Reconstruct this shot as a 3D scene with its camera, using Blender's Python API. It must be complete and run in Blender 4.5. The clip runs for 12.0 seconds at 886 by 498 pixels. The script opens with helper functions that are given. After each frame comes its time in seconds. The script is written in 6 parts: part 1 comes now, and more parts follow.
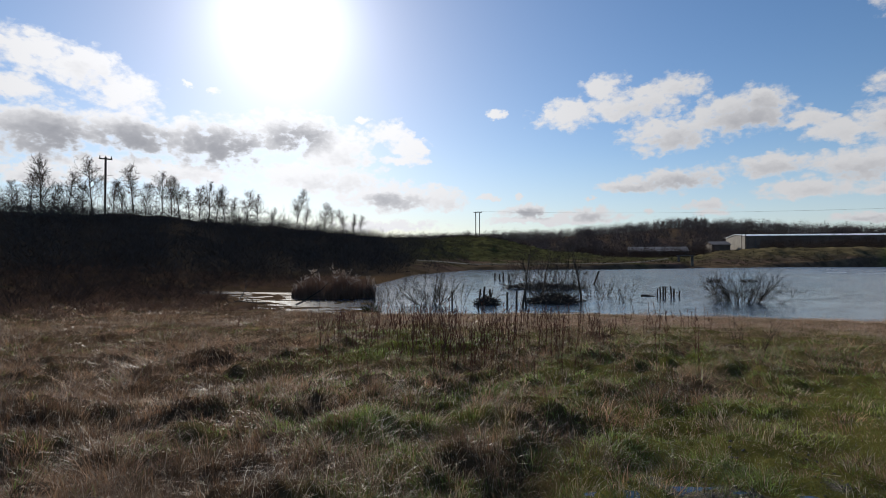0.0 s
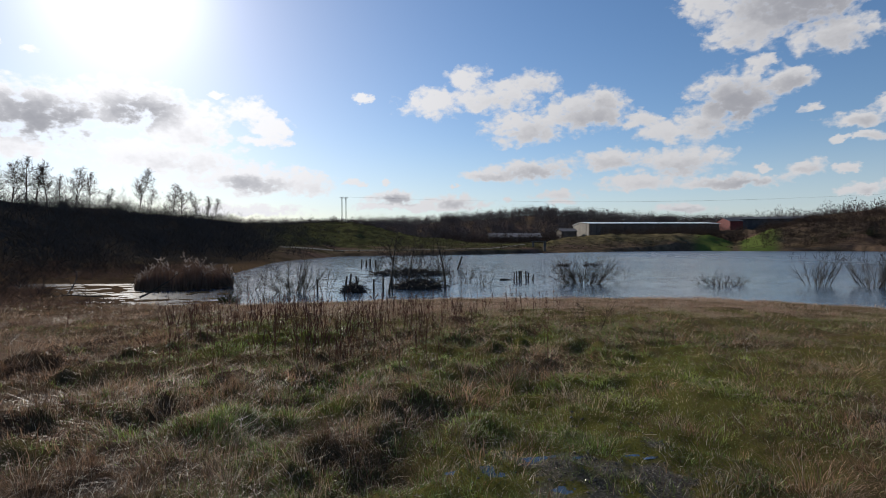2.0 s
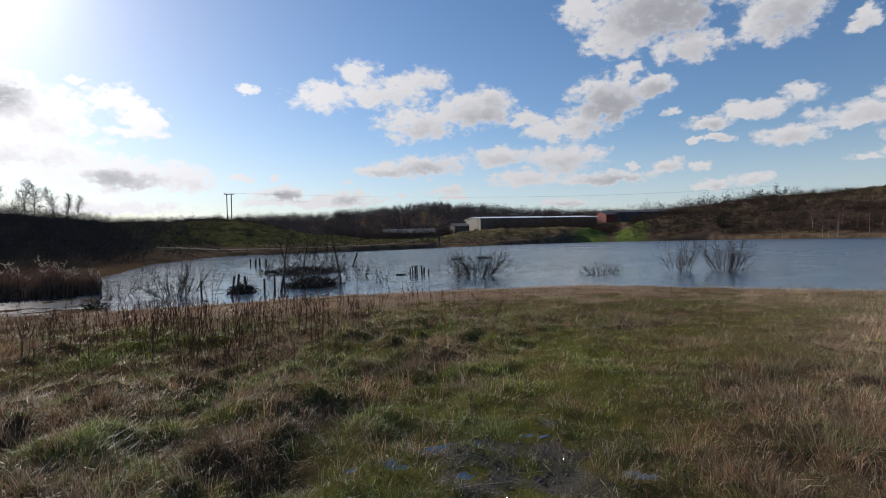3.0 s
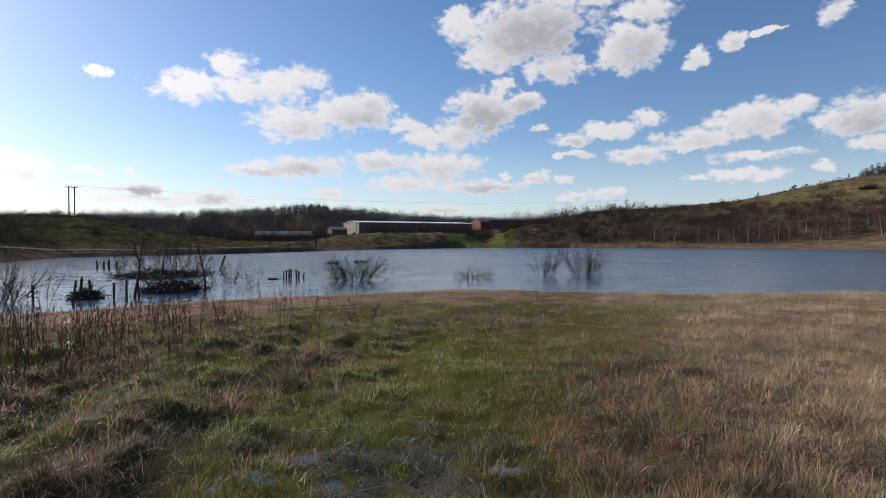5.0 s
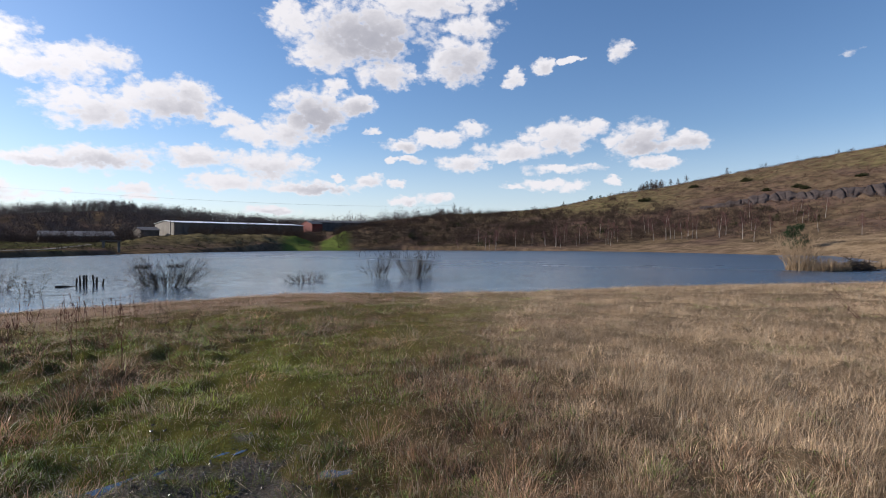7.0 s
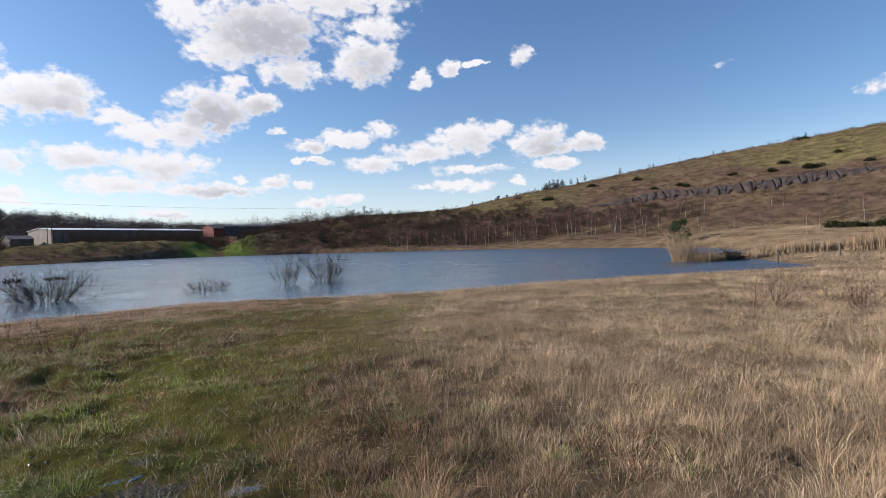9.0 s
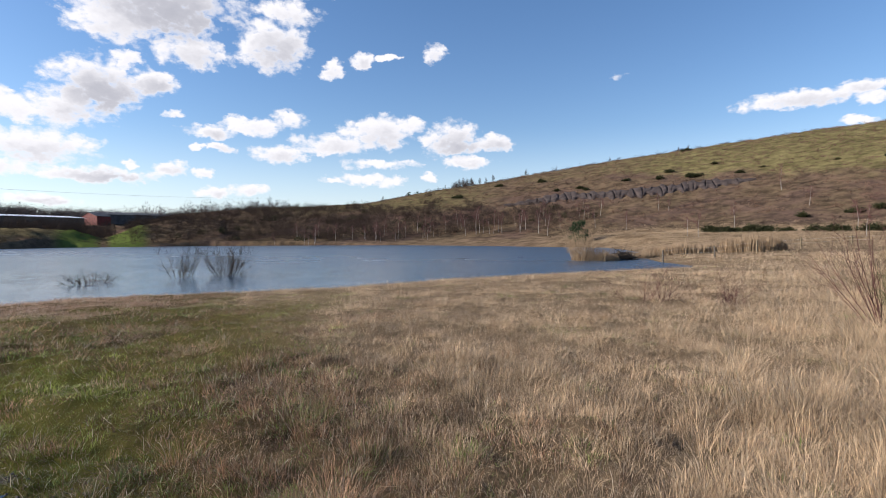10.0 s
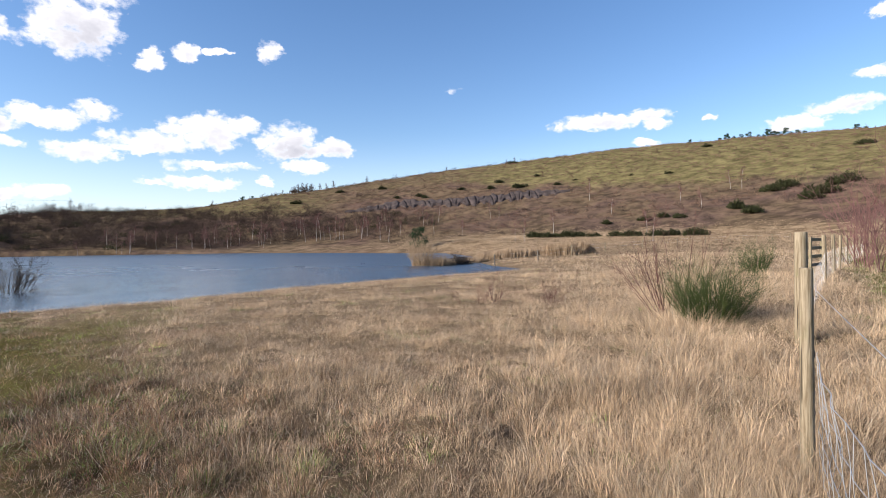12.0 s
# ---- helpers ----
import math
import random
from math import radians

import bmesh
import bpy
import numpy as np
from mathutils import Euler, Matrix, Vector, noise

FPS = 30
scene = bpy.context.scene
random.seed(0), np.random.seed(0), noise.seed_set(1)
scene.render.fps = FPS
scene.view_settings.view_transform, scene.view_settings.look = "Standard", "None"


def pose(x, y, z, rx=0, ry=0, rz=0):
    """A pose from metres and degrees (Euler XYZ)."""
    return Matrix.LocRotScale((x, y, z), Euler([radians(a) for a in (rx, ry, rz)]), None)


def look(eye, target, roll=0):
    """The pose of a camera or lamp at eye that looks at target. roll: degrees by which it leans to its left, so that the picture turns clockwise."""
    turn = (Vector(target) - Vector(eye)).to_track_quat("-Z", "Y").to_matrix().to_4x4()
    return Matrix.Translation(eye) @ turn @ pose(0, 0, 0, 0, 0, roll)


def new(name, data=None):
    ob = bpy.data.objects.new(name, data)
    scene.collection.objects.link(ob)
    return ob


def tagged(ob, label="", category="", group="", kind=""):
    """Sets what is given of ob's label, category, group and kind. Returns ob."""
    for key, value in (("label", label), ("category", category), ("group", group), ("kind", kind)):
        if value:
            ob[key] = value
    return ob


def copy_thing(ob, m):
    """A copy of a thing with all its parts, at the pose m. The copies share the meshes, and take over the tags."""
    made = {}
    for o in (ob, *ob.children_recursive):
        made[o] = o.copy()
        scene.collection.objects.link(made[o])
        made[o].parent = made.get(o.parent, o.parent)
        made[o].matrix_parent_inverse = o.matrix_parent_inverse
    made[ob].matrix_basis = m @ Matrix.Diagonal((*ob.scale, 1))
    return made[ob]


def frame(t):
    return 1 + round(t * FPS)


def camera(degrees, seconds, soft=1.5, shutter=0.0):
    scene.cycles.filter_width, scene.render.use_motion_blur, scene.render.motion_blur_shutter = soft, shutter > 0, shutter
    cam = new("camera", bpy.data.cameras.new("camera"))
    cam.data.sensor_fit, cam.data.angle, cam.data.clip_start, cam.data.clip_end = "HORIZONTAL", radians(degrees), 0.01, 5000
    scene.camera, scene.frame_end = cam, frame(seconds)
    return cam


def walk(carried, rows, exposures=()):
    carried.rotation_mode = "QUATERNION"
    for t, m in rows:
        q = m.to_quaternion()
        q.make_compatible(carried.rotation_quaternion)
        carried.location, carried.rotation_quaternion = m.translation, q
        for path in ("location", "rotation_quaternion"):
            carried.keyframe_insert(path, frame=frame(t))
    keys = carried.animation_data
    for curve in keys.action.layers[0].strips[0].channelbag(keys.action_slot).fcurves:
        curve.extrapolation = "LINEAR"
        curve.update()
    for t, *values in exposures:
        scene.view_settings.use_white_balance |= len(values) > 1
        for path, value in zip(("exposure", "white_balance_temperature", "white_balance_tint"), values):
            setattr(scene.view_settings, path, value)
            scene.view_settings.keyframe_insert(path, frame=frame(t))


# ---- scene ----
cam = camera(79.84, 12.0, soft=0.95)
EYE = 1.6
# seconds, eye offset x y z (metres), yaw, pitch, roll (degrees)
ROWS = [
    (0.0, 0.000, 0.000, 0.000, -0.00, 1.20, 0.00),
    (0.5, -0.014, -0.018, 0.027, -3.83, -0.58, -0.39),
    (1.0, -0.007, -0.030, 0.037, -6.40, -0.45, -0.24),
    (1.5, -0.007, -0.049, 0.044, -9.78, 0.71, 0.13),
    (2.0, 0.015, -0.040, 0.047, -14.32, -0.35, -0.19),
    (2.5, 0.019, -0.019, 0.018, -20.00, -0.86, -2.67),
    (3.0, 0.019, 0.014, 0.010, -25.60, -0.94, -1.38),
    (3.5, 0.025, 0.027, 0.012, -29.98, -1.43, -0.32),
    (5.5, 0.052, -0.003, 0.004, -43.24, -1.23, -0.54),
    (6.0, 0.069, 0.001, -0.006, -49.10, -2.39, -0.40),
    (6.5, 0.044, -0.010, -0.020, -52.94, -0.71, -0.69),
    (7.0, 0.044, -0.016, -0.009, -56.66, -0.44, -0.18),
    (9.0, 0.015, -0.072, 0.017, -66.16, -0.52, -1.70),
    (9.5, 0.015, -0.028, 0.000, -71.76, -0.09, -1.29),
    (10.0, 0.042, -0.038, 0.029, -75.91, -1.15, -0.43),
    (10.5, 0.046, -0.044, 0.009, -79.01, -2.22, 0.88),
    (11.0, 0.044, -0.041, 0.012, -82.75, -3.02, 1.92),
    (11.5, 0.056, -0.051, 0.019, -87.26, -1.26, -0.40),
    (12.0, 0.013, -0.049, 0.035, -92.91, -0.65, -0.90),
]
walk(cam, [(t, pose(x, y, EYE + z, 90 + p, 0, yaw) @ pose(0, 0, 0, 0, 0, roll)) for t, x, y, z, yaw, p, roll in ROWS],
     exposures=[(0.0, 0.03, 6500, 11), (2.5, 0.08, 6500, 12), (5.5, 0.38, 6500, 14), (7.0, 0.5, 6500, 15), (9.5, 0.65, 6500, 14), (12.0, 0.98, 6500, 15)])

# ---- sky, clouds and sun ----
SUN_AZ, SUN_EL = -17.0, 24.0          # clockwise from +y, and up
SUN_DIR = Vector((math.sin(radians(SUN_AZ)) * math.cos(radians(SUN_EL)), math.cos(radians(SUN_AZ)) * math.cos(radians(SUN_EL)), math.sin(radians(SUN_EL))))

# cumulus: azimuth, elevation, half width, half height (degrees), grey of the shaded base
CLOUDS_SUNWARD = [
    (-38.5, 17.6, 3.2, 1.8, 0.05), (-34.3, 16.8, 3.2, 2.0, 0.1), (-31.0, 15.2, 3.4, 2.0, 0), (-39.0, 14.5, 2.2, 1.1, 0), (-37.4, 11.3, 5.4, 2.4, 1), (-31.4, 11.7, 5.4, 2.1, 1),
    (-23.9, 11.8, 6.7, 2.5, 1), (-16.1, 13.1, 4.8, 2.2, 0.9), (-11.7, 11.6, 4.4, 2.6, 0.1), (-5.8, 13.5, 2.3, 1.4, 0), (-3.4, 11.8, 2.3, 1.2, 0), (-4.2, 10.6, 2.4, 0.6, 0),
    (-30.2, 8.5, 10.5, 1.4, 0.1), (-13.5, 8.6, 7.5, 1.6, 0.15), (-5.7, 6.7, 4.8, 1.4, 0.6), (-0.2, 6.7, 2.6, 1.1, 0), (-37.8, 7.3, 3.5, 1.0, 0.2), (-23.5, 16.4, 0.7, 0.4, -0.3),
    (-26.0, 16.8, 0.6, 0.4, -0.2), (5.9, 15.4, 1.0, 0.5, 0),
]
CLOUDS_LOW = [
    (-8.8, 14.8, 0.8, 0.4, -0.2), (-5.3, 6.8, 7.0, 1.7, 0.15), (-6.9, 6.7, 3.2, 1.0, 0.7), (-0.8, 6.5, 4.0, 1.2, 0.1), (8.6, 5.2, 3.1, 0.8, 0.8), (15.3, 4.8, 2.7, 0.7, 0.6),
    (11.6, 4.3, 7.9, 0.5, 0), (-6.4, 3.7, 6.4, 0.7, 0), (4.7, 6.8, 1.2, 0.4, 0), (8.3, 6.8, 0.6, 0.4, 0), (21.1, 5.0, 0.6, 0.3, 0), (15.4, 6.4, 0.7, 0.2, 0),
    (26.7, 5.4, 2.9, 0.5, 0.1), (26.7, 4.6, 2.0, 0.4, 0), (38.8, 3.6, 2.9, 0.5, 0.5), (45.2, 7.2, 0.7, 0.4, 0), (52.7, 4.9, 1.2, 0.6, 0.3),
]
CLOUDS_LAKE = [
    (17.2, 17.5, 2.3, 1.3, 0), (13.2, 15.0, 3.7, 1.5, 0), (19.6, 15.6, 5.1, 1.7, 0.15), (24.1, 16.9, 2.6, 1.4, 0.1), (22.9, 12.3, 4.8, 1.8, 0.4), (29.3, 13.6, 4.7, 2.2, 0.6),
    (30.9, 14.5, 2.4, 1.4, 0.5), (34.9, 12.3, 1.8, 0.9, 0.1), (36.5, 11.1, 2.6, 1.1, 0.1), (42.9, 13.8, 4.1, 2.5, 0.95), (40.8, 11.8, 3.4, 1.7, 0.5), (47.2, 14.5, 2.2, 1.2, 0.7),
    (45.4, 16.3, 1.2, 0.8, 0.1), (23.2, 8.0, 4.9, 1.3, 0.6), (31.9, 8.7, 4.7, 1.1, 0.4), (38.0, 8.1, 4.9, 1.6, 0.45), (34.6, 6.4, 3.5, 1.1, 0.15),
]
CLOUDS_SHORE = [
    (19.0, 7.4, 3.2, 0.7, 0.5), (42.9, 6.0, 4.9, 0.7, 0.7), (48.9, 6.8, 1.7, 0.7, 0.4), (51.7, 6.6, 1.0, 0.4, 0.1), (48.9, 12.0, 0.9, 0.4, 0.2), (52.5, 10.7, 2.0, 0.8, 0.5),
    (53.6, 9.1, 1.0, 0.5, 0.2), (51.5, 9.1, 0.6, 0.3, 0), (52.4, 4.8, 1.5, 0.6, 0.1), (55.7, 5.1, 2.4, 0.6, 0.2),
]
CLOUDS_HIGH = [
    (47.8, 21.8, 7.1, 3.2, 1), (41.1, 22.2, 2.9, 1.9, 0.1), (44.4, 19.6, 3.9, 2.0, 0.4), (50.7, 17.7, 3.7, 1.5, 0.5), (58.6, 19.2, 3.7, 2.7, 0.75), (60.0, 22.2, 3.4, 1.2, 0.3),
    (54.0, 24.5, 9.3, 1.4, 0.3), (64.1, 17.3, 1.3, 1.1, 0.25), (67.5, 18.3, 1.2, 0.9, 0.35), (70.1, 18.6, 1.4, 0.3, 0), (75.1, 19.2, 1.1, 1.0, 0.3),
]
CLOUDS_HILL = [
    (52.5, 10.7, 2.6, 0.7, 0.15), (56.3, 11.4, 3.2, 0.9, 0.1), (60.0, 12.1, 2.0, 0.9, 0.1), (53.3, 9.1, 1.5, 0.5, 0.3), (58.6, 8.7, 2.8, 0.9, 0.4), (64.3, 9.9, 4.0, 1.2, 0.3),
    (68.9, 11.2, 4.2, 1.7, 0.45), (72.1, 11.9, 2.1, 1.0, 0.1), (76.9, 10.5, 3.2, 2.0, 0.75), (81.0, 10.1, 2.9, 0.9, 0.6), (78.6, 8.1, 3.0, 0.6, 0.3), (69.2, 7.9, 4.2, 0.6, -0.15),
    (68.2, 6.3, 4.0, 0.7, -0.05), (74.6, 6.7, 0.8, 0.4, 0), (51.0, 9.1, 0.7, 0.4, 0), (64.6, 6.1, 1.9, 0.3, -0.3),
]
CLOUDS_EAST = [
    (109.8, 12.0, 4.6, 0.8, 0.5), (114.1, 12.4, 2.2, 0.6, 0.3), (114.9, 11.4, 1.3, 0.6, 0), (126.7, 10.2, 2.5, 0.7, 0.3), (130.7, 11.2, 3.0, 0.7, 0.5), (132.1, 13.7, 1.6, 0.5, 0.3),
    (132.7, 18.2, 0.9, 0.6, 0.1), (94.2, 16.1, 1.2, 0.5, -0.45), (113.6, 9.6, 1.3, 0.4, 0), (119.7, 11.7, 0.7, 0.4, -0.5),
]
CLOUDS_BEHIND = [(160, 14, 9, 3, 0.2), (185, 22, 12, 4, 0.2), (215, 12, 10, 3, 0.2), (250, 18, 12, 4, 0.3), (290, 14, 9, 3, 0.5), (-60, 14, 8, 3, 0.6)]


class Nodes:
    """A node tree with short calls for the usual nodes."""

    def __init__(self, tree):
        self.tree = tree
        tree.nodes.clear()

    def add(self, kind, inputs=(), operation=""):
        n = self.tree.nodes.new(kind)
        if operation:
            n.operation = operation
        for key, v in (inputs.items() if isinstance(inputs, dict) else enumerate(inputs)):
            if v is None:
                continue
            if isinstance(v, bpy.types.NodeSocket):
                self.tree.links.new(v, n.inputs[key])
            else:
                n.inputs[key].default_value = v
        return n

    def math(self, op, a, b=None, c=None, clamp=False):
        n = self.add("ShaderNodeMath", (a, b, c), op)
        n.use_clamp = clamp
        return n.outputs[0]

    def vec(self, op, a, b=None, out=0):
        return self.add("ShaderNodeVectorMath", (a, b), op).outputs[out]

    def mix(self, f, a, b, blend="MIX"):
        n = self.add("ShaderNodeMix")
        n.data_type, n.blend_type = "RGBA", blend
        for k, v in ((0, f), (6, a), (7, b)):
            if isinstance(v, bpy.types.NodeSocket):
                self.tree.links.new(v, n.inputs[k])
            else:
                n.inputs[k].default_value = v
        return n.outputs[2]

    def noise(self, vector, scale, detail=4.0, rough=0.55, out=0):
        return self.add("ShaderNodeTexNoise", {"Vector": vector, "Scale": scale, "Detail": detail, "Roughness": rough}).outputs[out]

    def step(self, v, lo, hi, a=0.0, b=1.0):
        n = self.add("ShaderNodeMapRange", {0: v, 1: lo, 2: hi, 3: a, 4: b})
        n.interpolation_type = "SMOOTHSTEP"
        return n.outputs[0]

    def attribute(self, name):
        n = self.add("ShaderNodeAttribute")
        n.attribute_name = name
        return n


world = bpy.data.worlds.new("sky")
world.use_nodes = True
w = Nodes(world.node_tree)
SKY_GAIN = 0.075
sky = w.add("ShaderNodeTexSky")
sky.sky_type, sky.sun_disc = "NISHITA", False
sky.sun_elevation, sky.sun_rotation = radians(SUN_EL), radians(SUN_AZ)
sky.altitude, sky.air_density, sky.dust_density, sky.ozone_density = 60.0, 1.0, 0.24, 2.0
ray = w.add("ShaderNodeTexCoord").outputs["Generated"]
xyz = w.add("ShaderNodeSeparateXYZ", (ray,))
az = w.math("MULTIPLY", w.math("ARCTAN2", xyz.outputs[0], xyz.outputs[1]), 57.29578)
az = w.math("ADD", az, w.math("MULTIPLY", w.math("LESS_THAN", az, -75.0), 360.0))
el = w.math("MULTIPLY", w.math("ARCSINE", xyz.outputs[2]), 57.29578)
flat = w.add("ShaderNodeCombineXYZ", (az, el, 0.0)).outputs[0]
stretched = w.vec("MULTIPLY", flat, (0.7, 1.0, 1.0))
drift = w.vec("SUBTRACT", w.noise(stretched, 0.55, 3.0, 0.5, out=1), (0.5, 0.5, 0.5))
curl = w.vec("SUBTRACT", w.noise(stretched, 2.4, 4.0, 0.55, out=1), (0.5, 0.5, 0.5))
warped = w.vec("ADD", flat, w.vec("ADD", w.vec("MULTIPLY", drift, (2.2, 1.3, 0.0)), w.vec("MULTIPLY", curl, (1.0, 0.7, 0.0))))


def billows(scale):
    """Rounded heads of cloud, as a height that is greatest in the middle of each."""
    cells = w.add("ShaderNodeTexVoronoi", {"Vector": w.vec("MULTIPLY", warped, (0.7, 1.0, 1.0)), "Scale": scale})
    return w.math("SUBTRACT", 0.42, cells.outputs["Distance"])


puffs = w.math("ADD", w.math("MULTIPLY", billows(0.75), 0.75), w.math("MULTIPLY", billows(1.9), 0.4))
wisps = w.math("SUBTRACT", w.noise(stretched, 1.5, 5.0, 0.55), 0.5)
body, base = None, None
for a, e, ra, re, grey in CLOUDS_SUNWARD + CLOUDS_LOW + CLOUDS_LAKE + CLOUDS_SHORE + CLOUDS_HIGH + CLOUDS_HILL + CLOUDS_EAST + CLOUDS_BEHIND:
    off = w.vec("MULTIPLY", w.vec("SUBTRACT", warped, (a, e, 0.0)), (1 / (ra * 1.18), 1 / (re * 1.18), 0.0))
    v = w.math("SUBTRACT", 1.0 + min(grey, 0) * 0.9, w.vec("DOT_PRODUCT", off, off, out=1))
    body = v if body is None else w.math("MAXIMUM", body, v)
    if grey > 0.05:
        # the shaded underside lies low in the cloud
        low = w.vec("MULTIPLY", w.vec("SUBTRACT", warped, (a + 0.15 * ra, e - 0.3 * re, 0.0)), (1 / (ra * (0.78 + 0.32 * grey)), 1 / (re * (0.72 + 0.4 * grey)), 0.0))
        g = w.math("MULTIPLY", w.math("SUBTRACT", 1.0, w.vec("DOT_PRODUCT", low, low, out=1)), 0.25 + 0.75 * grey)
        base = g if base is None else w.math("MAXIMUM", base, g)
density = w.math("ADD", body, w.math("ADD", puffs, w.math("MULTIPLY", wisps, 1.3)))
cover = w.step(density, -0.08, 0.7)
thick = w.step(density, 0.15, 0.75)
shade = w.math("MULTIPLY", w.step(w.math("ADD", base, w.math("MULTIPLY", w.math("ADD", wisps, puffs), 0.3)), 0.05, 1.15), w.math("MULTIPLY", thick, 0.9))
sunward = w.math("MAXIMUM", w.vec("DOT_PRODUCT", ray, tuple(SUN_DIR), out=1), 0.0)
silver = w.math("ADD", 1.0, w.math("MULTIPLY", w.math("POWER", sunward, 9.0), 0.8))
bright = w.mix(1.0, (8.0, 8.1, 8.3, 1), silver, blend="MULTIPLY")
lit = w.mix(shade, bright, (3.7, 3.85, 4.35, 1))
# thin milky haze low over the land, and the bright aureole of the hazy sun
haze = w.step(el, 12.0, 0.0, 0.0, 0.5)
vivid = w.add("ShaderNodeHueSaturation", {"Saturation": 1.18, "Value": 1.25, "Color": sky.outputs[0]}).outputs[0]
vivid = w.mix(1.0, vivid, (1.03, 1.0, 1.04, 1), "MULTIPLY")
clear = w.mix(haze, vivid, (6.4, 7.6, 8.9, 1))
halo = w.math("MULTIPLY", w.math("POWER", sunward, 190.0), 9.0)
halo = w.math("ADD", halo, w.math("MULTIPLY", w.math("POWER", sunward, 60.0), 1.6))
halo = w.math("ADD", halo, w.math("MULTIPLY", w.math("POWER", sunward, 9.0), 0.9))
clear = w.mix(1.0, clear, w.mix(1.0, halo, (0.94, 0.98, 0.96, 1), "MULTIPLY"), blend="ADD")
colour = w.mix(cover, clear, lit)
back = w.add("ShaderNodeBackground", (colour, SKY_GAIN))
w.add("ShaderNodeOutputWorld", (back.outputs[0],))
scene.world = world

sun = new("sun", bpy.data.lights.new("sun", "SUN"))
sun.data.energy, sun.data.angle, sun.data.color = 5.0, radians(0.6), (1.0, 0.93, 0.82)
sun.matrix_world = look(SUN_DIR * 100, (0, 0, 0))

# ---- materials ----


def material(name):
    m = bpy.data.materials.new(name)
    m.use_nodes = True
    return m, Nodes(m.node_tree)


def finish(n, colour, rough=0.9, bump=None, strength=0.3, dist=0.02, metal=0.0, spec=0.3, sheen=0.0, through_light=0.0):
    normal = n.add("ShaderNodeBump", {"Strength": strength, "Distance": dist, "Height": bump}).outputs[0] if bump else None
    b = n.add("ShaderNodeBsdfPrincipled", {"Base Color": colour, "Roughness": rough, "Metallic": metal, "Specular IOR Level": spec, "Normal": normal})
    out = b.outputs[0]
    if through_light:
        t = n.add("ShaderNodeBsdfTranslucent", {"Color": colour})
        out = n.add("ShaderNodeMixShader", (through_light, out, t.outputs[0])).outputs[0]
    n.add("ShaderNodeOutputMaterial", (out,))


def plain(name, a, b, scale, rough=0.9, bump=0.3, metal=0.0, spec=0.12, through_light=0.0, stretch=(1, 1, 1)):
    """Two tones mixed by noise at two scales, with a fine relief."""
    m, n = material(name)
    p = n.vec("MULTIPLY", n.add("ShaderNodeTexCoord").outputs["Object"], stretch)
    big, small = n.noise(p, scale, 3), n.noise(p, scale * 7, 5)
    f = n.step(n.math("ADD", n.math("MULTIPLY", big, 0.6), n.math("MULTIPLY", small, 0.4)), 0.35, 0.65)
    c = n.mix(f, (*a, 1), (*b, 1))
    c = n.mix(n.math("MULTIPLY", n.add("ShaderNodeObjectInfo").outputs["Random"], 0.25), c, (*b, 1))
    finish(n, c, rough, small, bump, 0.01, metal, spec, 0, through_light)
    return m


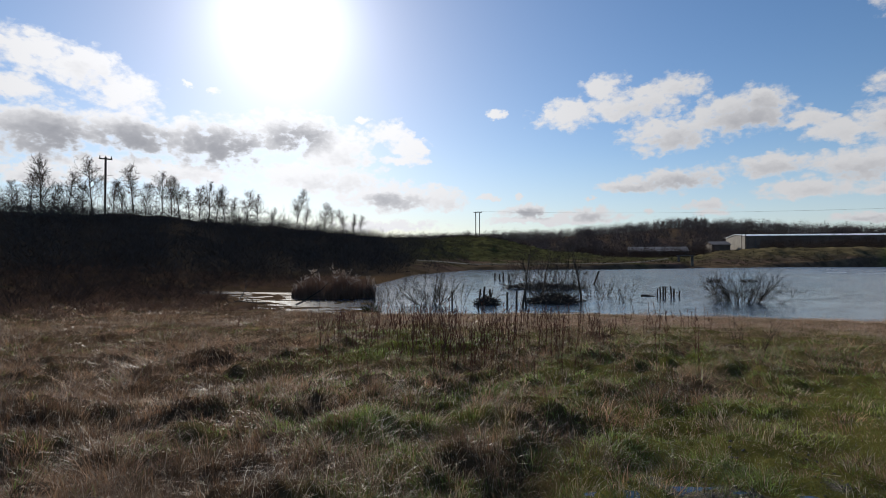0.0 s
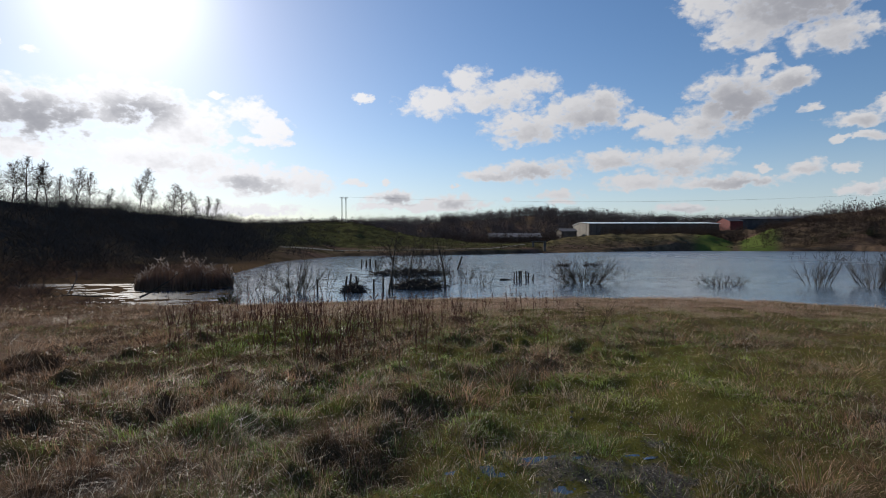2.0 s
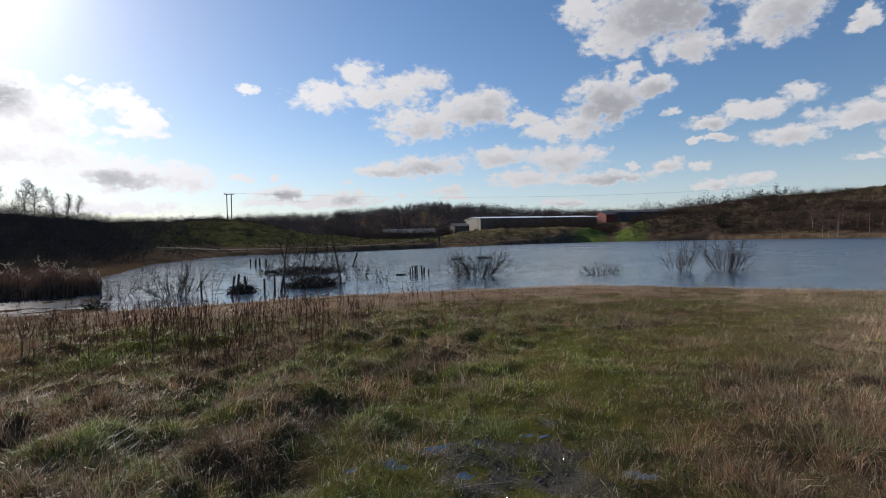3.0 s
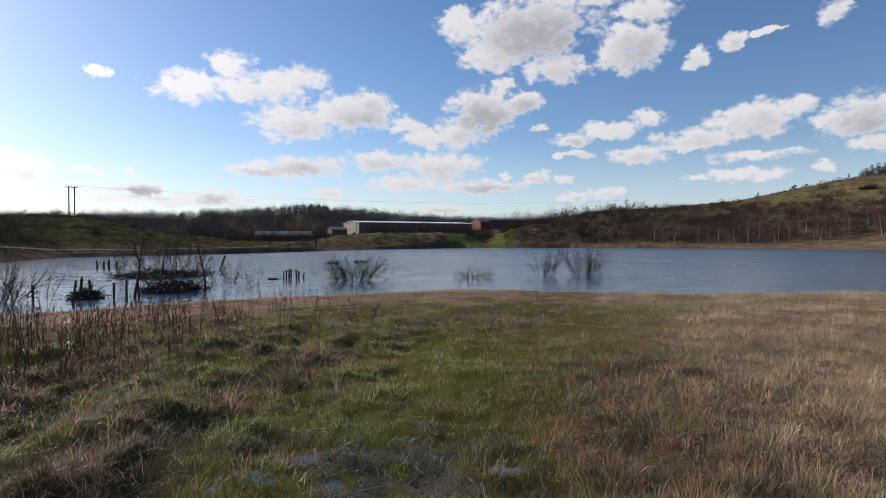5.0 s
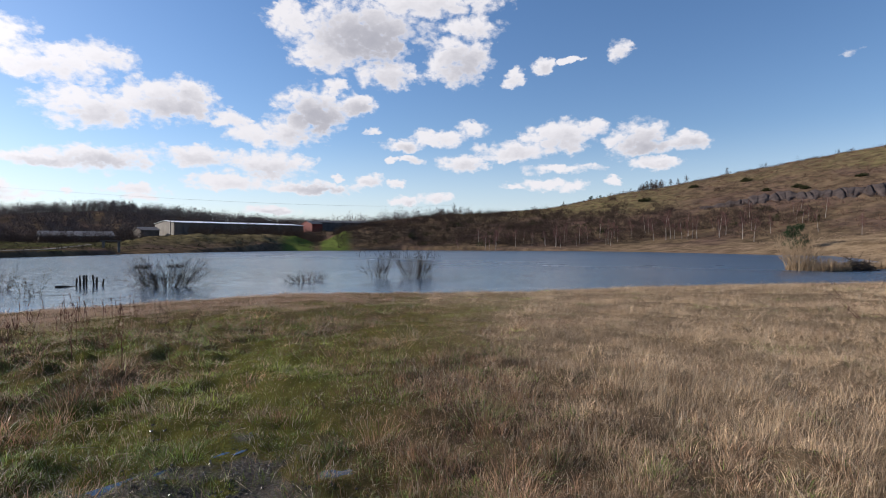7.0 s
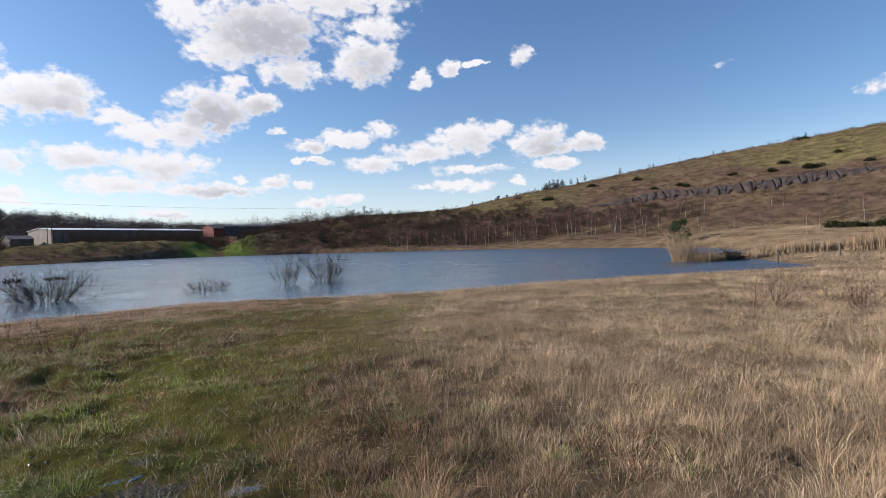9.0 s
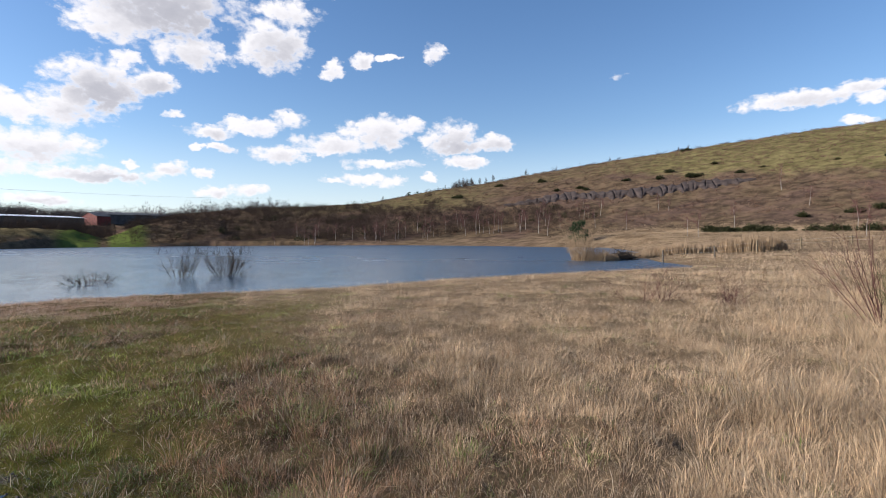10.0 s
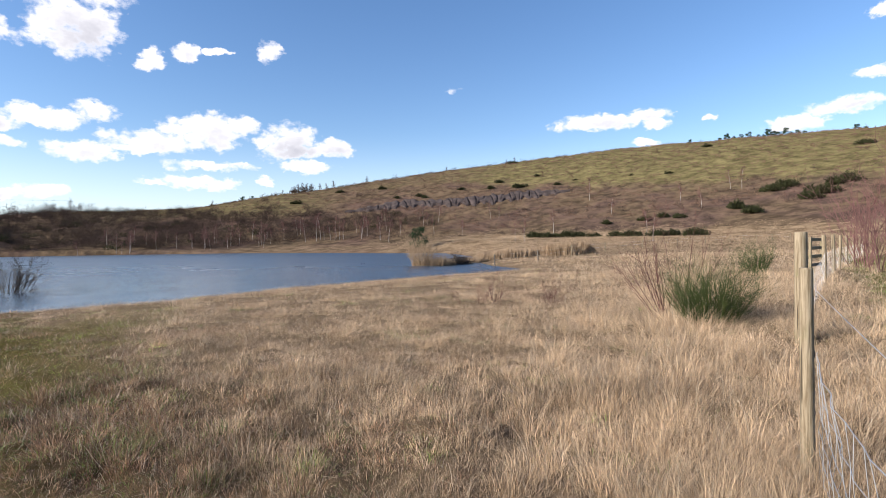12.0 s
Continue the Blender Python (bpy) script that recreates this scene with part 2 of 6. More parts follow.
def ground_material():
    m, n = material("meadow_ground")
    p = n.add("ShaderNodeNewGeometry").outputs["Position"]
    cover = n.attribute("cover")
    sep = n.add("ShaderNodeSeparateColor", (cover.outputs["Color"],))
    green, rust, straw = sep.outputs[0], sep.outputs[1], sep.outputs[2]
    mud = cover.outputs["Alpha"]
    n1, n2, n3 = n.noise(p, 0.6, 5), n.noise(p, 9.0, 5), n.noise(p, 60.0, 4)
    fibre = n.noise(n.vec("MULTIPLY", p, (1.0, 1.0, 0.3)), 170.0, 3, 0.7)
    n2 = n.math("ADD", n.math("MULTIPLY", n2, 0.55), n.math("MULTIPLY", fibre, 0.45))
    thatch = n.mix(n2, (0.03, 0.024, 0.015, 1), (0.10, 0.075, 0.045, 1))
    c = n.mix(n.math("MULTIPLY", green, 0.85), thatch, n.mix(n2, (0.032, 0.036, 0.009, 1), (0.165, 0.16, 0.036, 1)))
    c = n.mix(n.math("MULTIPLY", straw, 0.7), c, n.mix(n2, (0.10, 0.07, 0.043, 1), (0.30, 0.22, 0.145, 1)))
    c = n.mix(n.math("MULTIPLY", rust, 0.5), c, n.mix(n2, (0.05, 0.03, 0.018, 1), (0.15, 0.09, 0.055, 1)))
    # only the wet trodden mud is meant here
    wet_shade = n.step(n.math("ADD", mud, n.math("MULTIPLY", n.math("SUBTRACT", n2, 0.5), 0.8)), 0.35, 0.75)
    c = n.mix(wet_shade, c, n.mix(n3, (0.016, 0.012, 0.009, 1), (0.05, 0.038, 0.027, 1)))
    # the far slopes: turf on the heap's crown, rusty bracken and bare spoil below it
    xyz = n.add("ShaderNodeSeparateXYZ", (p,))
    x, y, z = xyz.outputs
    dist = n.vec("LENGTH", n.vec("MULTIPLY", p, (1, 1, 0)), out=1)
    far = n.math("MAXIMUM", n.step(dist, 60.0, 110.0), n.attribute("slope").outputs["Alpha"])
    f1, f2 = n.noise(p, 0.035, 6, 0.6), n.noise(p, 0.22, 6, 0.65)
    f3 = n.noise(p, 0.9, 5, 0.7)
    share = n.add("ShaderNodeSeparateColor", (n.attribute("slope").outputs["Color"],)).outputs
    rough = n.mix(n.step(f2, 0.3, 0.7), (0.045, 0.033, 0.022, 1), (0.15, 0.108, 0.068, 1))
    rough = n.mix(n.step(f1, 0.42, 0.62), rough, n.mix(n.step(f2, 0.3, 0.7), (0.06, 0.042, 0.034, 1), (0.13, 0.085, 0.065, 1)))
    turf = n.mix(n.step(f2, 0.3, 0.7), (0.07, 0.062, 0.027, 1), (0.175, 0.148, 0.07, 1))
    # towards the dam the turf is darker: self-shadowing against the sun, put into colour
    turf = n.mix(n.step(x, 130.0, 60.0), turf, n.mix(n.step(f2, 0.3, 0.7), (0.028, 0.032, 0.012, 1), (0.085, 0.085, 0.034, 1)))
    c2 = n.mix(n.math("MULTIPLY", share[0], n.step(f2, 0.25, 0.5, 0.6, 1.0)), rough, turf)
    c2 = n.mix(share[2], c2, n.mix(n.step(f2, 0.3, 0.7), (0.11, 0.076, 0.045, 1), (0.30, 0.22, 0.14, 1)))
    c2 = n.mix(share[1], c2, n.mix(f2, (0.075, 0.105, 0.026, 1), (0.115, 0.145, 0.04, 1)))
    # bramble floor of the western slope, its colour darkened for the scrub's shade
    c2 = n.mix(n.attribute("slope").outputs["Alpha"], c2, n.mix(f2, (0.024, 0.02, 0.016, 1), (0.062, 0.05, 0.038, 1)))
    c2 = n.mix(n.step(f3, 0.52, 0.72, 0.0, 0.7), c2, (0.05, 0.04, 0.026, 1))
    c = n.mix(far, c, c2)
    rough_val = n.math("SUBTRACT", 0.95, n.math("MULTIPLY", wet_shade, n.step(n3, 0.5, 0.62, 0.15, 0.65)))
    h = n.math("ADD", n.math("MULTIPLY", n2, 0.6), n.math("MULTIPLY", n3, 0.4))
    finish(n, c, rough_val, h, 0.9, 0.07, spec=n.step(wet_shade, 0.2, 0.8, 0.0, 0.25))
    return m


def water_material():
    m, n = material("lake_water")
    p = n.add("ShaderNodeNewGeometry").outputs["Position"]
    small = n.noise(p, 5.5, 5, 0.65, out=1)
    large = n.noise(n.vec("MULTIPLY", p, (0.8, 1.2, 1.0)), 0.8, 3, 0.5, out=1)
    calm = n.step(n.noise(p, 0.03, 3), 0.4, 0.62, 0.5, 1.0)
    tilt = n.vec("ADD", n.vec("MULTIPLY", n.vec("SUBTRACT", small, (0.5, 0.5, 0.5)), (0.36, 0.36, 0.0)), n.vec("MULTIPLY", n.vec("SUBTRACT", large, (0.5, 0.5, 0.5)), (0.16, 0.16, 0.0)))
    grown = n.add("ShaderNodeVectorMath", {0: tilt, "Scale": calm}, "SCALE").outputs[0]
    bump = n.vec("NORMALIZE", n.vec("ADD", grown, (0.0, 0.0, 1.0)))
    b = n.add("ShaderNodeBsdfPrincipled", {"Base Color": (0.034, 0.056, 0.088, 1), "Roughness": n.step(n.math("ADD", n.vec("DOT_PRODUCT", p, (0.016, -0.006, 0.0), out=1), n.math("MULTIPLY", n.noise(p, 0.045, 4, 0.6), 1.4)), 0.4, 1.9, 0.14, 0.3), "IOR": 1.333, "Specular IOR Level": 0.5, "Normal": bump})
    n.add("ShaderNodeOutputMaterial", (b.outputs[0],))
    return m


GROUND, LAKE_WATER = ground_material(), water_material()
BARK = plain("dark_bark", (0.035, 0.028, 0.022), (0.09, 0.075, 0.06), 6.0, 0.9, 0.5, spec=0.0)
BIRCH = plain("birch_bark", (0.18, 0.155, 0.135), (0.38, 0.35, 0.32), 3.0, 0.8, 0.3, stretch=(1, 1, 0.4))
TWIG = plain("winter_twigs", (0.035, 0.026, 0.021), (0.085, 0.062, 0.05), 4.0, 0.85, 0.2, spec=0.0)
# twigs of the far wood, lightened and greyed to carry the distance haze
HAZY_WOOD_TWIG = plain("hazy_far_wood_twigs", (0.062, 0.05, 0.05), (0.11, 0.088, 0.085), 0.05, 0.9, 0.1)
TWIG_DARK_RED = plain("dark_red_twigs", (0.06, 0.03, 0.027), (0.12, 0.062, 0.055), 4.0, 0.85, 0.2, spec=0.0)
TWIG_RED = plain("reddish_birch_twigs", (0.085, 0.044, 0.041), (0.16, 0.084, 0.077), 4.0, 0.85, 0.2)


def timber(name, pale, brown, crack):
    """Round timber: streaks along the grain, dark checks, green algae low down the grain."""
    m, n = material(name)
    p = n.add("ShaderNodeTexCoord").outputs["Object"]
    grain = n.noise(n.vec("MULTIPLY", p, (1, 1, 0.05)), 60.0, 5, 0.65)
    blot = n.noise(n.vec("MULTIPLY", p, (1, 1, 0.5)), 7.0, 4, 0.6)
    checks = n.noise(n.vec("MULTIPLY", p, (1, 1, 0.035)), 38.0, 2, 0.5)
    c = n.mix(n.step(grain, 0.35, 0.65), (*brown, 1), (*pale, 1))
    c = n.mix(n.step(blot, 0.5, 0.72, 0.0, 0.55), c, (0.13, 0.13, 0.055, 1))
    c = n.mix(n.step(checks, 0.62, 0.7, 0.0, 0.85), c, (*crack, 1))
    finish(n, c, 0.88, n.math("SUBTRACT", grain, n.step(checks, 0.6, 0.7)), 0.6, 0.006, spec=0.15)
    return m


POST = timber("weathered_pine", (0.27, 0.225, 0.155), (0.13, 0.10, 0.062), (0.03, 0.024, 0.017))
OLD_POST = plain("old_grey_timber", (0.07, 0.06, 0.05), (0.17, 0.15, 0.125), 9.0, 0.9, 0.5, stretch=(1, 1, 0.15))
POLE_WOOD = plain("tarred_pole", (0.04, 0.033, 0.028), (0.085, 0.07, 0.058), 5.0, 0.85, 0.3, stretch=(1, 1, 0.1))
STEEL = plain("galvanised_wire", (0.42, 0.43, 0.44), (0.6, 0.61, 0.62), 30.0, 0.45, 0.1, metal=0.8)
IRON = plain("dark_iron", (0.03, 0.03, 0.032), (0.07, 0.068, 0.065), 20.0, 0.6, 0.2, metal=0.6)
SHED_ROOF = plain("pale_sheet_roof", (0.68, 0.69, 0.7), (0.8, 0.8, 0.81), 0.25, 0.35, 0.1, metal=0.3)
SHED_WALL = plain("grey_sheet_wall", (0.075, 0.064, 0.056), (0.13, 0.112, 0.098), 0.3, 0.7, 0.1)
SHED_PALE = plain("cream_sheet_wall", (0.15, 0.138, 0.12), (0.22, 0.205, 0.18), 0.3, 0.7, 0.1)
RED_WALL = plain("red_sheet_wall", (0.10, 0.028, 0.026), (0.15, 0.04, 0.036), 0.4, 0.6, 0.1)
GREY_ROOF = plain("dull_sheet_roof", (0.10, 0.095, 0.095), (0.16, 0.15, 0.15), 0.3, 0.7, 0.1)
SLATE = plain("dark_sheet_roof", (0.04, 0.04, 0.045), (0.085, 0.085, 0.09), 0.3, 0.6, 0.1)
REED = plain("tawny_reed", (0.24, 0.17, 0.105), (0.4, 0.3, 0.2), 2.0, 0.8, 0.1, through_light=0.25)
REED_BROWN = plain("brown_reed", (0.10, 0.062, 0.045), (0.2, 0.13, 0.095), 2.0, 0.8, 0.1, spec=0.0, through_light=0.12)
PALE_STEM = plain("pale_dead_stem", (0.3, 0.24, 0.16), (0.5, 0.42, 0.3), 6.0, 0.7, 0.1)
PLUME = plain("pale_reed_plume", (0.2, 0.165, 0.14), (0.36, 0.3, 0.26), 2.0, 0.9, 0.1, spec=0.0, through_light=0.25)
GORSE = plain("dark_gorse", (0.016, 0.02, 0.009), (0.042, 0.045, 0.018), 1.5, 0.8, 0.1, through_light=0.1)
BROOM = plain("green_broom", (0.02, 0.036, 0.011), (0.065, 0.085, 0.028), 8.0, 0.6, 0.1, through_light=0.2)
PINE = plain("pine_needles", (0.012, 0.03, 0.014), (0.035, 0.065, 0.03), 2.0, 0.7, 0.1, through_light=0.1)
STALK = plain("dead_stalk", (0.075, 0.035, 0.027), (0.155, 0.078, 0.058), 8.0, 0.9, 0.2, spec=0.0)
SPOIL = plain("grey_spoil", (0.028, 0.022, 0.021), (0.068, 0.054, 0.05), 0.35, 0.95, 0.6)
DEAD_WOOD = plain("drowned_wood", (0.025, 0.02, 0.017), (0.07, 0.058, 0.048), 6.0, 0.8, 0.4)
TUFT = plain("dull_olive_tufts", (0.035, 0.032, 0.016), (0.09, 0.078, 0.042), 0.4, 0.9, 0.1, through_light=0.1)
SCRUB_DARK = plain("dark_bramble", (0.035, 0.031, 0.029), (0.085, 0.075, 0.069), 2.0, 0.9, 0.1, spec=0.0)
GRAVEL = plain("dull_gravel", (0.08, 0.07, 0.055), (0.15, 0.13, 0.10), 0.8, 0.95, 0.3)
WET_STONE = plain("wet_stone", (0.03, 0.026, 0.022), (0.11, 0.095, 0.08), 40.0, 0.16, 0.1, spec=0.5)
CONCRETE = plain("stained_concrete", (0.06, 0.055, 0.05), (0.15, 0.14, 0.125), 0.8, 0.9, 0.3)


def grass_material():
    m, n = material("grass_blades")
    tone = n.attribute("tone").outputs["Color"]
    p = n.add("ShaderNodeNewGeometry")
    c = n.mix(n.math("MULTIPLY", p.outputs["Random Per Island"], 0.3), tone, (0.14, 0.11, 0.07, 1))
    b = n.add("ShaderNodeBsdfPrincipled", {"Base Color": c, "Roughness": 0.5, "Specular IOR Level": 0.3})
    t = n.add("ShaderNodeBsdfTranslucent", {"Color": c})
    fresh = n.attribute("tone").outputs["Alpha"]
    n.add("ShaderNodeOutputMaterial", (n.add("ShaderNodeMixShader", (fresh, b.outputs[0], t.outputs[0])).outputs[0],))
    return m


GRASS = grass_material()

# ---- the lie of the land ----
WATER = -0.7
LAKE = [
    (-9.5, 24.5), (-6, 22.9), (-2.9, 21.9), (1.6, 22.1), (5.5, 22.2), (9.5, 21.0), (13, 20.1), (16, 19.1), (18.5, 16.5), (20, 13.8),
    (22.3, 10.7), (26.3, 8.0), (31.6, 3.4), (35.6, -1.2), (38.0, -3.6), (41, -8.0), (45.5, -9.0), (52, -7.6), (59, -7.3), (72, -8.5),
    (84, -9.3), (104, -8.5), (123, -6.0), (132, 6), (150, 22), (168, 44), (180, 66), (184, 102), (182, 142), (150, 178), (110, 172), (87, 160), (43, 136), (7, 124), (-4.5, 84), (-6.2, 50),
    (-8.5, 38), (-11.5, 37.5), (-17, 39), (-21, 38.5), (-17, 36.5), (-12.0, 32),
]
LAKE_XY = np.array(LAKE, float)


def lake_gap(x, y):
    """Distance to the lake's edge, negative over the water."""
    x, y = np.asarray(x, np.float32), np.asarray(y, np.float32)
    a, b = LAKE_XY.tolist(), np.roll(LAKE_XY, -1, 0).tolist()
    near = np.full(x.shape, 1e9, np.float32)
    inside = np.zeros(x.shape, bool)
    for (ax, ay), (bx, by) in zip(a, b):
        dx, dy = bx - ax, by - ay
        t = np.clip(((x - ax) * dx + (y - ay) * dy) / (dx * dx + dy * dy), 0, 1)
        near = np.minimum(near, np.hypot(x - ax - t * dx, y - ay - t * dy))
        if dy:
            inside ^= ((ay > y) != (by > y)) & (x < (y - ay) * dx / dy + ax)
    return np.where(inside, -near, near)


def waves(x, y, size, seed=0, octaves=3):
    """Smooth uneven heights, about -1 to 1, with bumps of that size."""
    rng = np.random.default_rng(seed)
    x, y = np.asarray(x, np.float32), np.asarray(y, np.float32)
    out, amp, total = np.zeros(np.shape(x), np.float32), 1.0, 0.0
    for o in range(octaves):
        for _ in range(5):
            ang, ph = (float(v) for v in rng.uniform(0, 2 * np.pi, 2))
            k = 2 * math.pi / size * 2**o * float(rng.uniform(0.75, 1.35))
            bend = 1.3 * np.sin((x * math.sin(ang + 1) - y * math.cos(ang + 1)) * (k * 0.43) + ph * 3)
            out = out + amp * np.sin((x * math.cos(ang) + y * math.sin(ang)) * k + ph + bend)
            total += amp
        amp *= 0.5
    return out / total * 2.2


def ease(v, lo, hi):
    t = np.clip((v - lo) / (hi - lo), 0, 1)
    return t * t * (3 - 2 * t)


# ridges of the hills: azimuth, foot distance, foot height, ridge distance, ridge elevation in degrees
HILL_WEST = [(-95, 60, 0.3, 110, 2.5), (-60, 45, 0.3, 105, 3.6), (-40, 45, 0.2, 106, 4.15), (-28, 48, 0.2, 109, 4.05), (-16, 56, 0.1, 140, 3.25),
             (-8, 70, 0.0, 178, 2.45), (-2.5, 95, 0.3, 200, 2.2), (3, 130, 0.4, 208, 2.55), (5, 132, 0.4, 206, 2.5), (8, 136, 0.4, 200, 1.69),
             (12.2, 140, 0.5, 190, 0.9), (18, 146, 0.6, 182, 0.25), (24, 165, 0.6, 190, 0.05)]
BANK = [(14, 150, 0.0, 190, 0.2), (22, 170, 0.2, 200, 0.2), (25, 182, 0.3, 212, 0.25), (27.4, 190, 0.3, 222, 0.77), (33, 205, 0.3, 236, 1.09),
        (38, 215, 0.3, 246, 1.07), (41, 228, 0.3, 258, 0.94), (43.3, 232, 0.2, 268, 0.15), (46, 232, 0.3, 268, 1.4), (49, 232, 0.4, 280, 2.0), (53, 222, 0.4, 290, 2.0)]
HILL_EAST = [(42, 268, 2.0, 420, 1.6), (46, 255, 2.0, 400, 1.7), (49.3, 232, 0.6, 350, 2.5), (52.3, 226, 0.5, 345, 2.8), (57.5, 212, 0.4, 340, 3.3), (63, 204, 0.4, 336, 3.45),
             (68, 200, 0.5, 334, 3.8), (71.6, 200, 0.8, 334, 4.5), (75, 200, 1.2, 334, 5.15), (79, 198, 2.0, 334, 5.65), (84.5, 190, 2.6, 334, 6.5),
             (90, 180, 2.7, 334, 7.3), (94, 172, 2.7, 332, 7.78), (100, 166, 2.6, 330, 8.36), (105, 162, 2.6, 326, 8.8), (111, 158, 3.0, 322, 9.25),
             (118, 152, 3.2, 318, 9.35), (125, 145, 3.4, 314, 9.3), (133, 135, 4.2, 312, 9.0), (150, 120, 4.0, 310, 7.5), (175, 110, 2.0, 310, 3.0)]
WOOD_HILL = [(-20, 420, 1.0, 640, 1.2), (0, 400, 1.0, 640, 2.1), (10.9, 400, 1.0, 640, 2.35), (16, 400, 2.0, 640, 2.7), (22, 400, 2.0, 640, 3.15), (25, 400, 3.0, 640, 3.35),
             (30, 400, 3.0, 640, 2.95), (36, 400, 3.0, 640, 2.35), (42, 420, 3.0, 640, 2.0), (50, 440, 2.0, 640, 1.6), (60, 440, 2.0, 640, 1.0)]


def hill(rows, azimuth, dist, back=0.35):
    """Height of one hill: level before its foot, a rounded rise to the ridge, a fall behind it."""
    t = np.array(rows, float)
    foot, zf, ridge, elev = (np.interp(azimuth, t[:, 0], t[:, k]) for k in range(1, 5))
    top = EYE + ridge * np.tan(np.radians(elev))
    s = np.clip((dist - foot) / (ridge - foot), 0, 1)
    rise = zf + (top - zf) * (0.55 * s + 0.45 * s * s * (3 - 2 * s))
    fall = np.clip((dist - ridge) / ridge, 0, 1)
    inside = ease(azimuth, t[0, 0] - 4, t[0, 0]) * (1 - ease(azimuth, t[-1, 0], t[-1, 0] + 4))
    low = zf - np.maximum(foot - dist, 0) * 0.10
    return np.where(dist < foot, low, rise - (top - zf) * back * ease(fall, 0, 1.2)) * inside - 9 * (1 - inside)


def height(x, y):
    """Height of the land at a place of the plan."""
    x, y = np.asarray(x, float), np.asarray(y, float)
    dist, azimuth = np.hypot(x, y), np.degrees(np.arctan2(x, y))
    azimuth = np.where(azimuth < -150, azimuth + 360, azimuth)
    gap = lake_gap(x, y)
    shore = WATER + np.where(gap > 0, 0.72 * (1 - np.exp(-np.maximum(gap, 0) / 7.5)) + 0.04 * np.minimum(gap, 2), np.maximum(gap * 0.16, -1.2))
    # the meadow climbs a little towards the fence and the heap
    shore = shore + ease(dist, 4, 14) * 0.28 * ease(azimuth, 108, 128) * (1 - ease(dist, 40, 80))
    meadow = ease(azimuth, 78, 96) * ease(dist, 48, 165) * 2.6
    marsh = -0.45 * ease(-azimuth, 8, 20) * ease(dist, 14, 24) * (1 - ease(dist, 42, 60))
    z = shore + np.where(gap > 0, (meadow + marsh) * ease(gap, 0, 14), 0)
    # mud flats and drowned turf, in strips, across the marshy inlet
    inlet = ease(-azimuth, 3.5, 8) * (1 - ease(-azimuth, 30, 36)) * ease(dist, 20, 23) * (1 - ease(dist, 38, 42))
    flats = WATER - 0.16 + 0.19 * ease(waves(0.42 * x, y, 2.3, 71) + 0.5 * waves(0.6 * x, y, 0.8, 72, 2) + 0.05 * (-azimuth - 11), -0.5, 0.7)
    z = np.where((inlet > 0.02) & (gap < 0.3), np.maximum(z, flats * inlet + z * (1 - inlet)), z)
    if dist.max() < 24:
        return z + np.where(gap > 0.2, tussocks(x, y, dist, azimuth), 0)
    rough = waves(x, y, 26, 3) * 0.35 * ease(dist, 60, 140) + waves(x, y, 7, 4) * 0.16 * ease(dist, 60, 140)
    hummock = np.abs(waves(x, y, 9, 13, 2)) * 0.55 + np.abs(waves(x, y, 4.2, 14, 1)) * 0.3
    rough = rough + (hummock - 0.4) * ease(dist, 46, 70) * (1 - 0.85 * ease(azimuth, 48, 60)) * (0.55 + 0.45 * ease(azimuth, -10, 0))
    for rows in (HILL_WEST, BANK, HILL_EAST, WOOD_HILL):
        h = hill(rows, azimuth, dist)
        z = np.where(gap > 0, np.maximum(z, np.where(h > -5, h + rough * ease(h, 0.3, 4.0), -9)), z)
    return z + np.where(gap > 0.2, tussocks(x, y, dist, azimuth), 0) * (1 - ease(dist, 40, 80))


def tussocks(x, y, dist, azimuth):
    """Small mounds and hollows underfoot, worn flat along the way."""
    mounds = (1 - 0.75 * ease(azimuth, 22, 50)) * (1 - ease(dist, 9, 16))
    bumps = waves(x, y, 1.5, 5) * (0.03 + 0.085 * mounds) + waves(x, y, 0.55, 6) * (0.015 + 0.04 * mounds)
    return bumps * (1 - 0.5 * path_share(x, y))


PATH = [(-1.0, -1.2), (1.2, 2.0), (2.4, 3.9), (4.4, 5.0), (7.4, 5.7), (10.5, 6.6), (14, 7.6), (19, 9.6)]


def path_share(x, y):
    """1 on the trodden way to the water, 0 off it."""
    near = np.full(np.shape(x), 1e9)
    for (ax, ay), (bx, by) in zip(PATH, PATH[1:]):
        dx, dy = bx - ax, by - ay
        t = np.clip(((x - ax) * dx + (y - ay) * dy) / (dx * dx + dy * dy), 0, 1)
        near = np.minimum(near, np.hypot(x - ax - t * dx, y - ay - t * dy))
    near = near + 0.35 * waves(x, y, 2.3, 8)
    return 1 - ease(near, 0.7, 1.7)


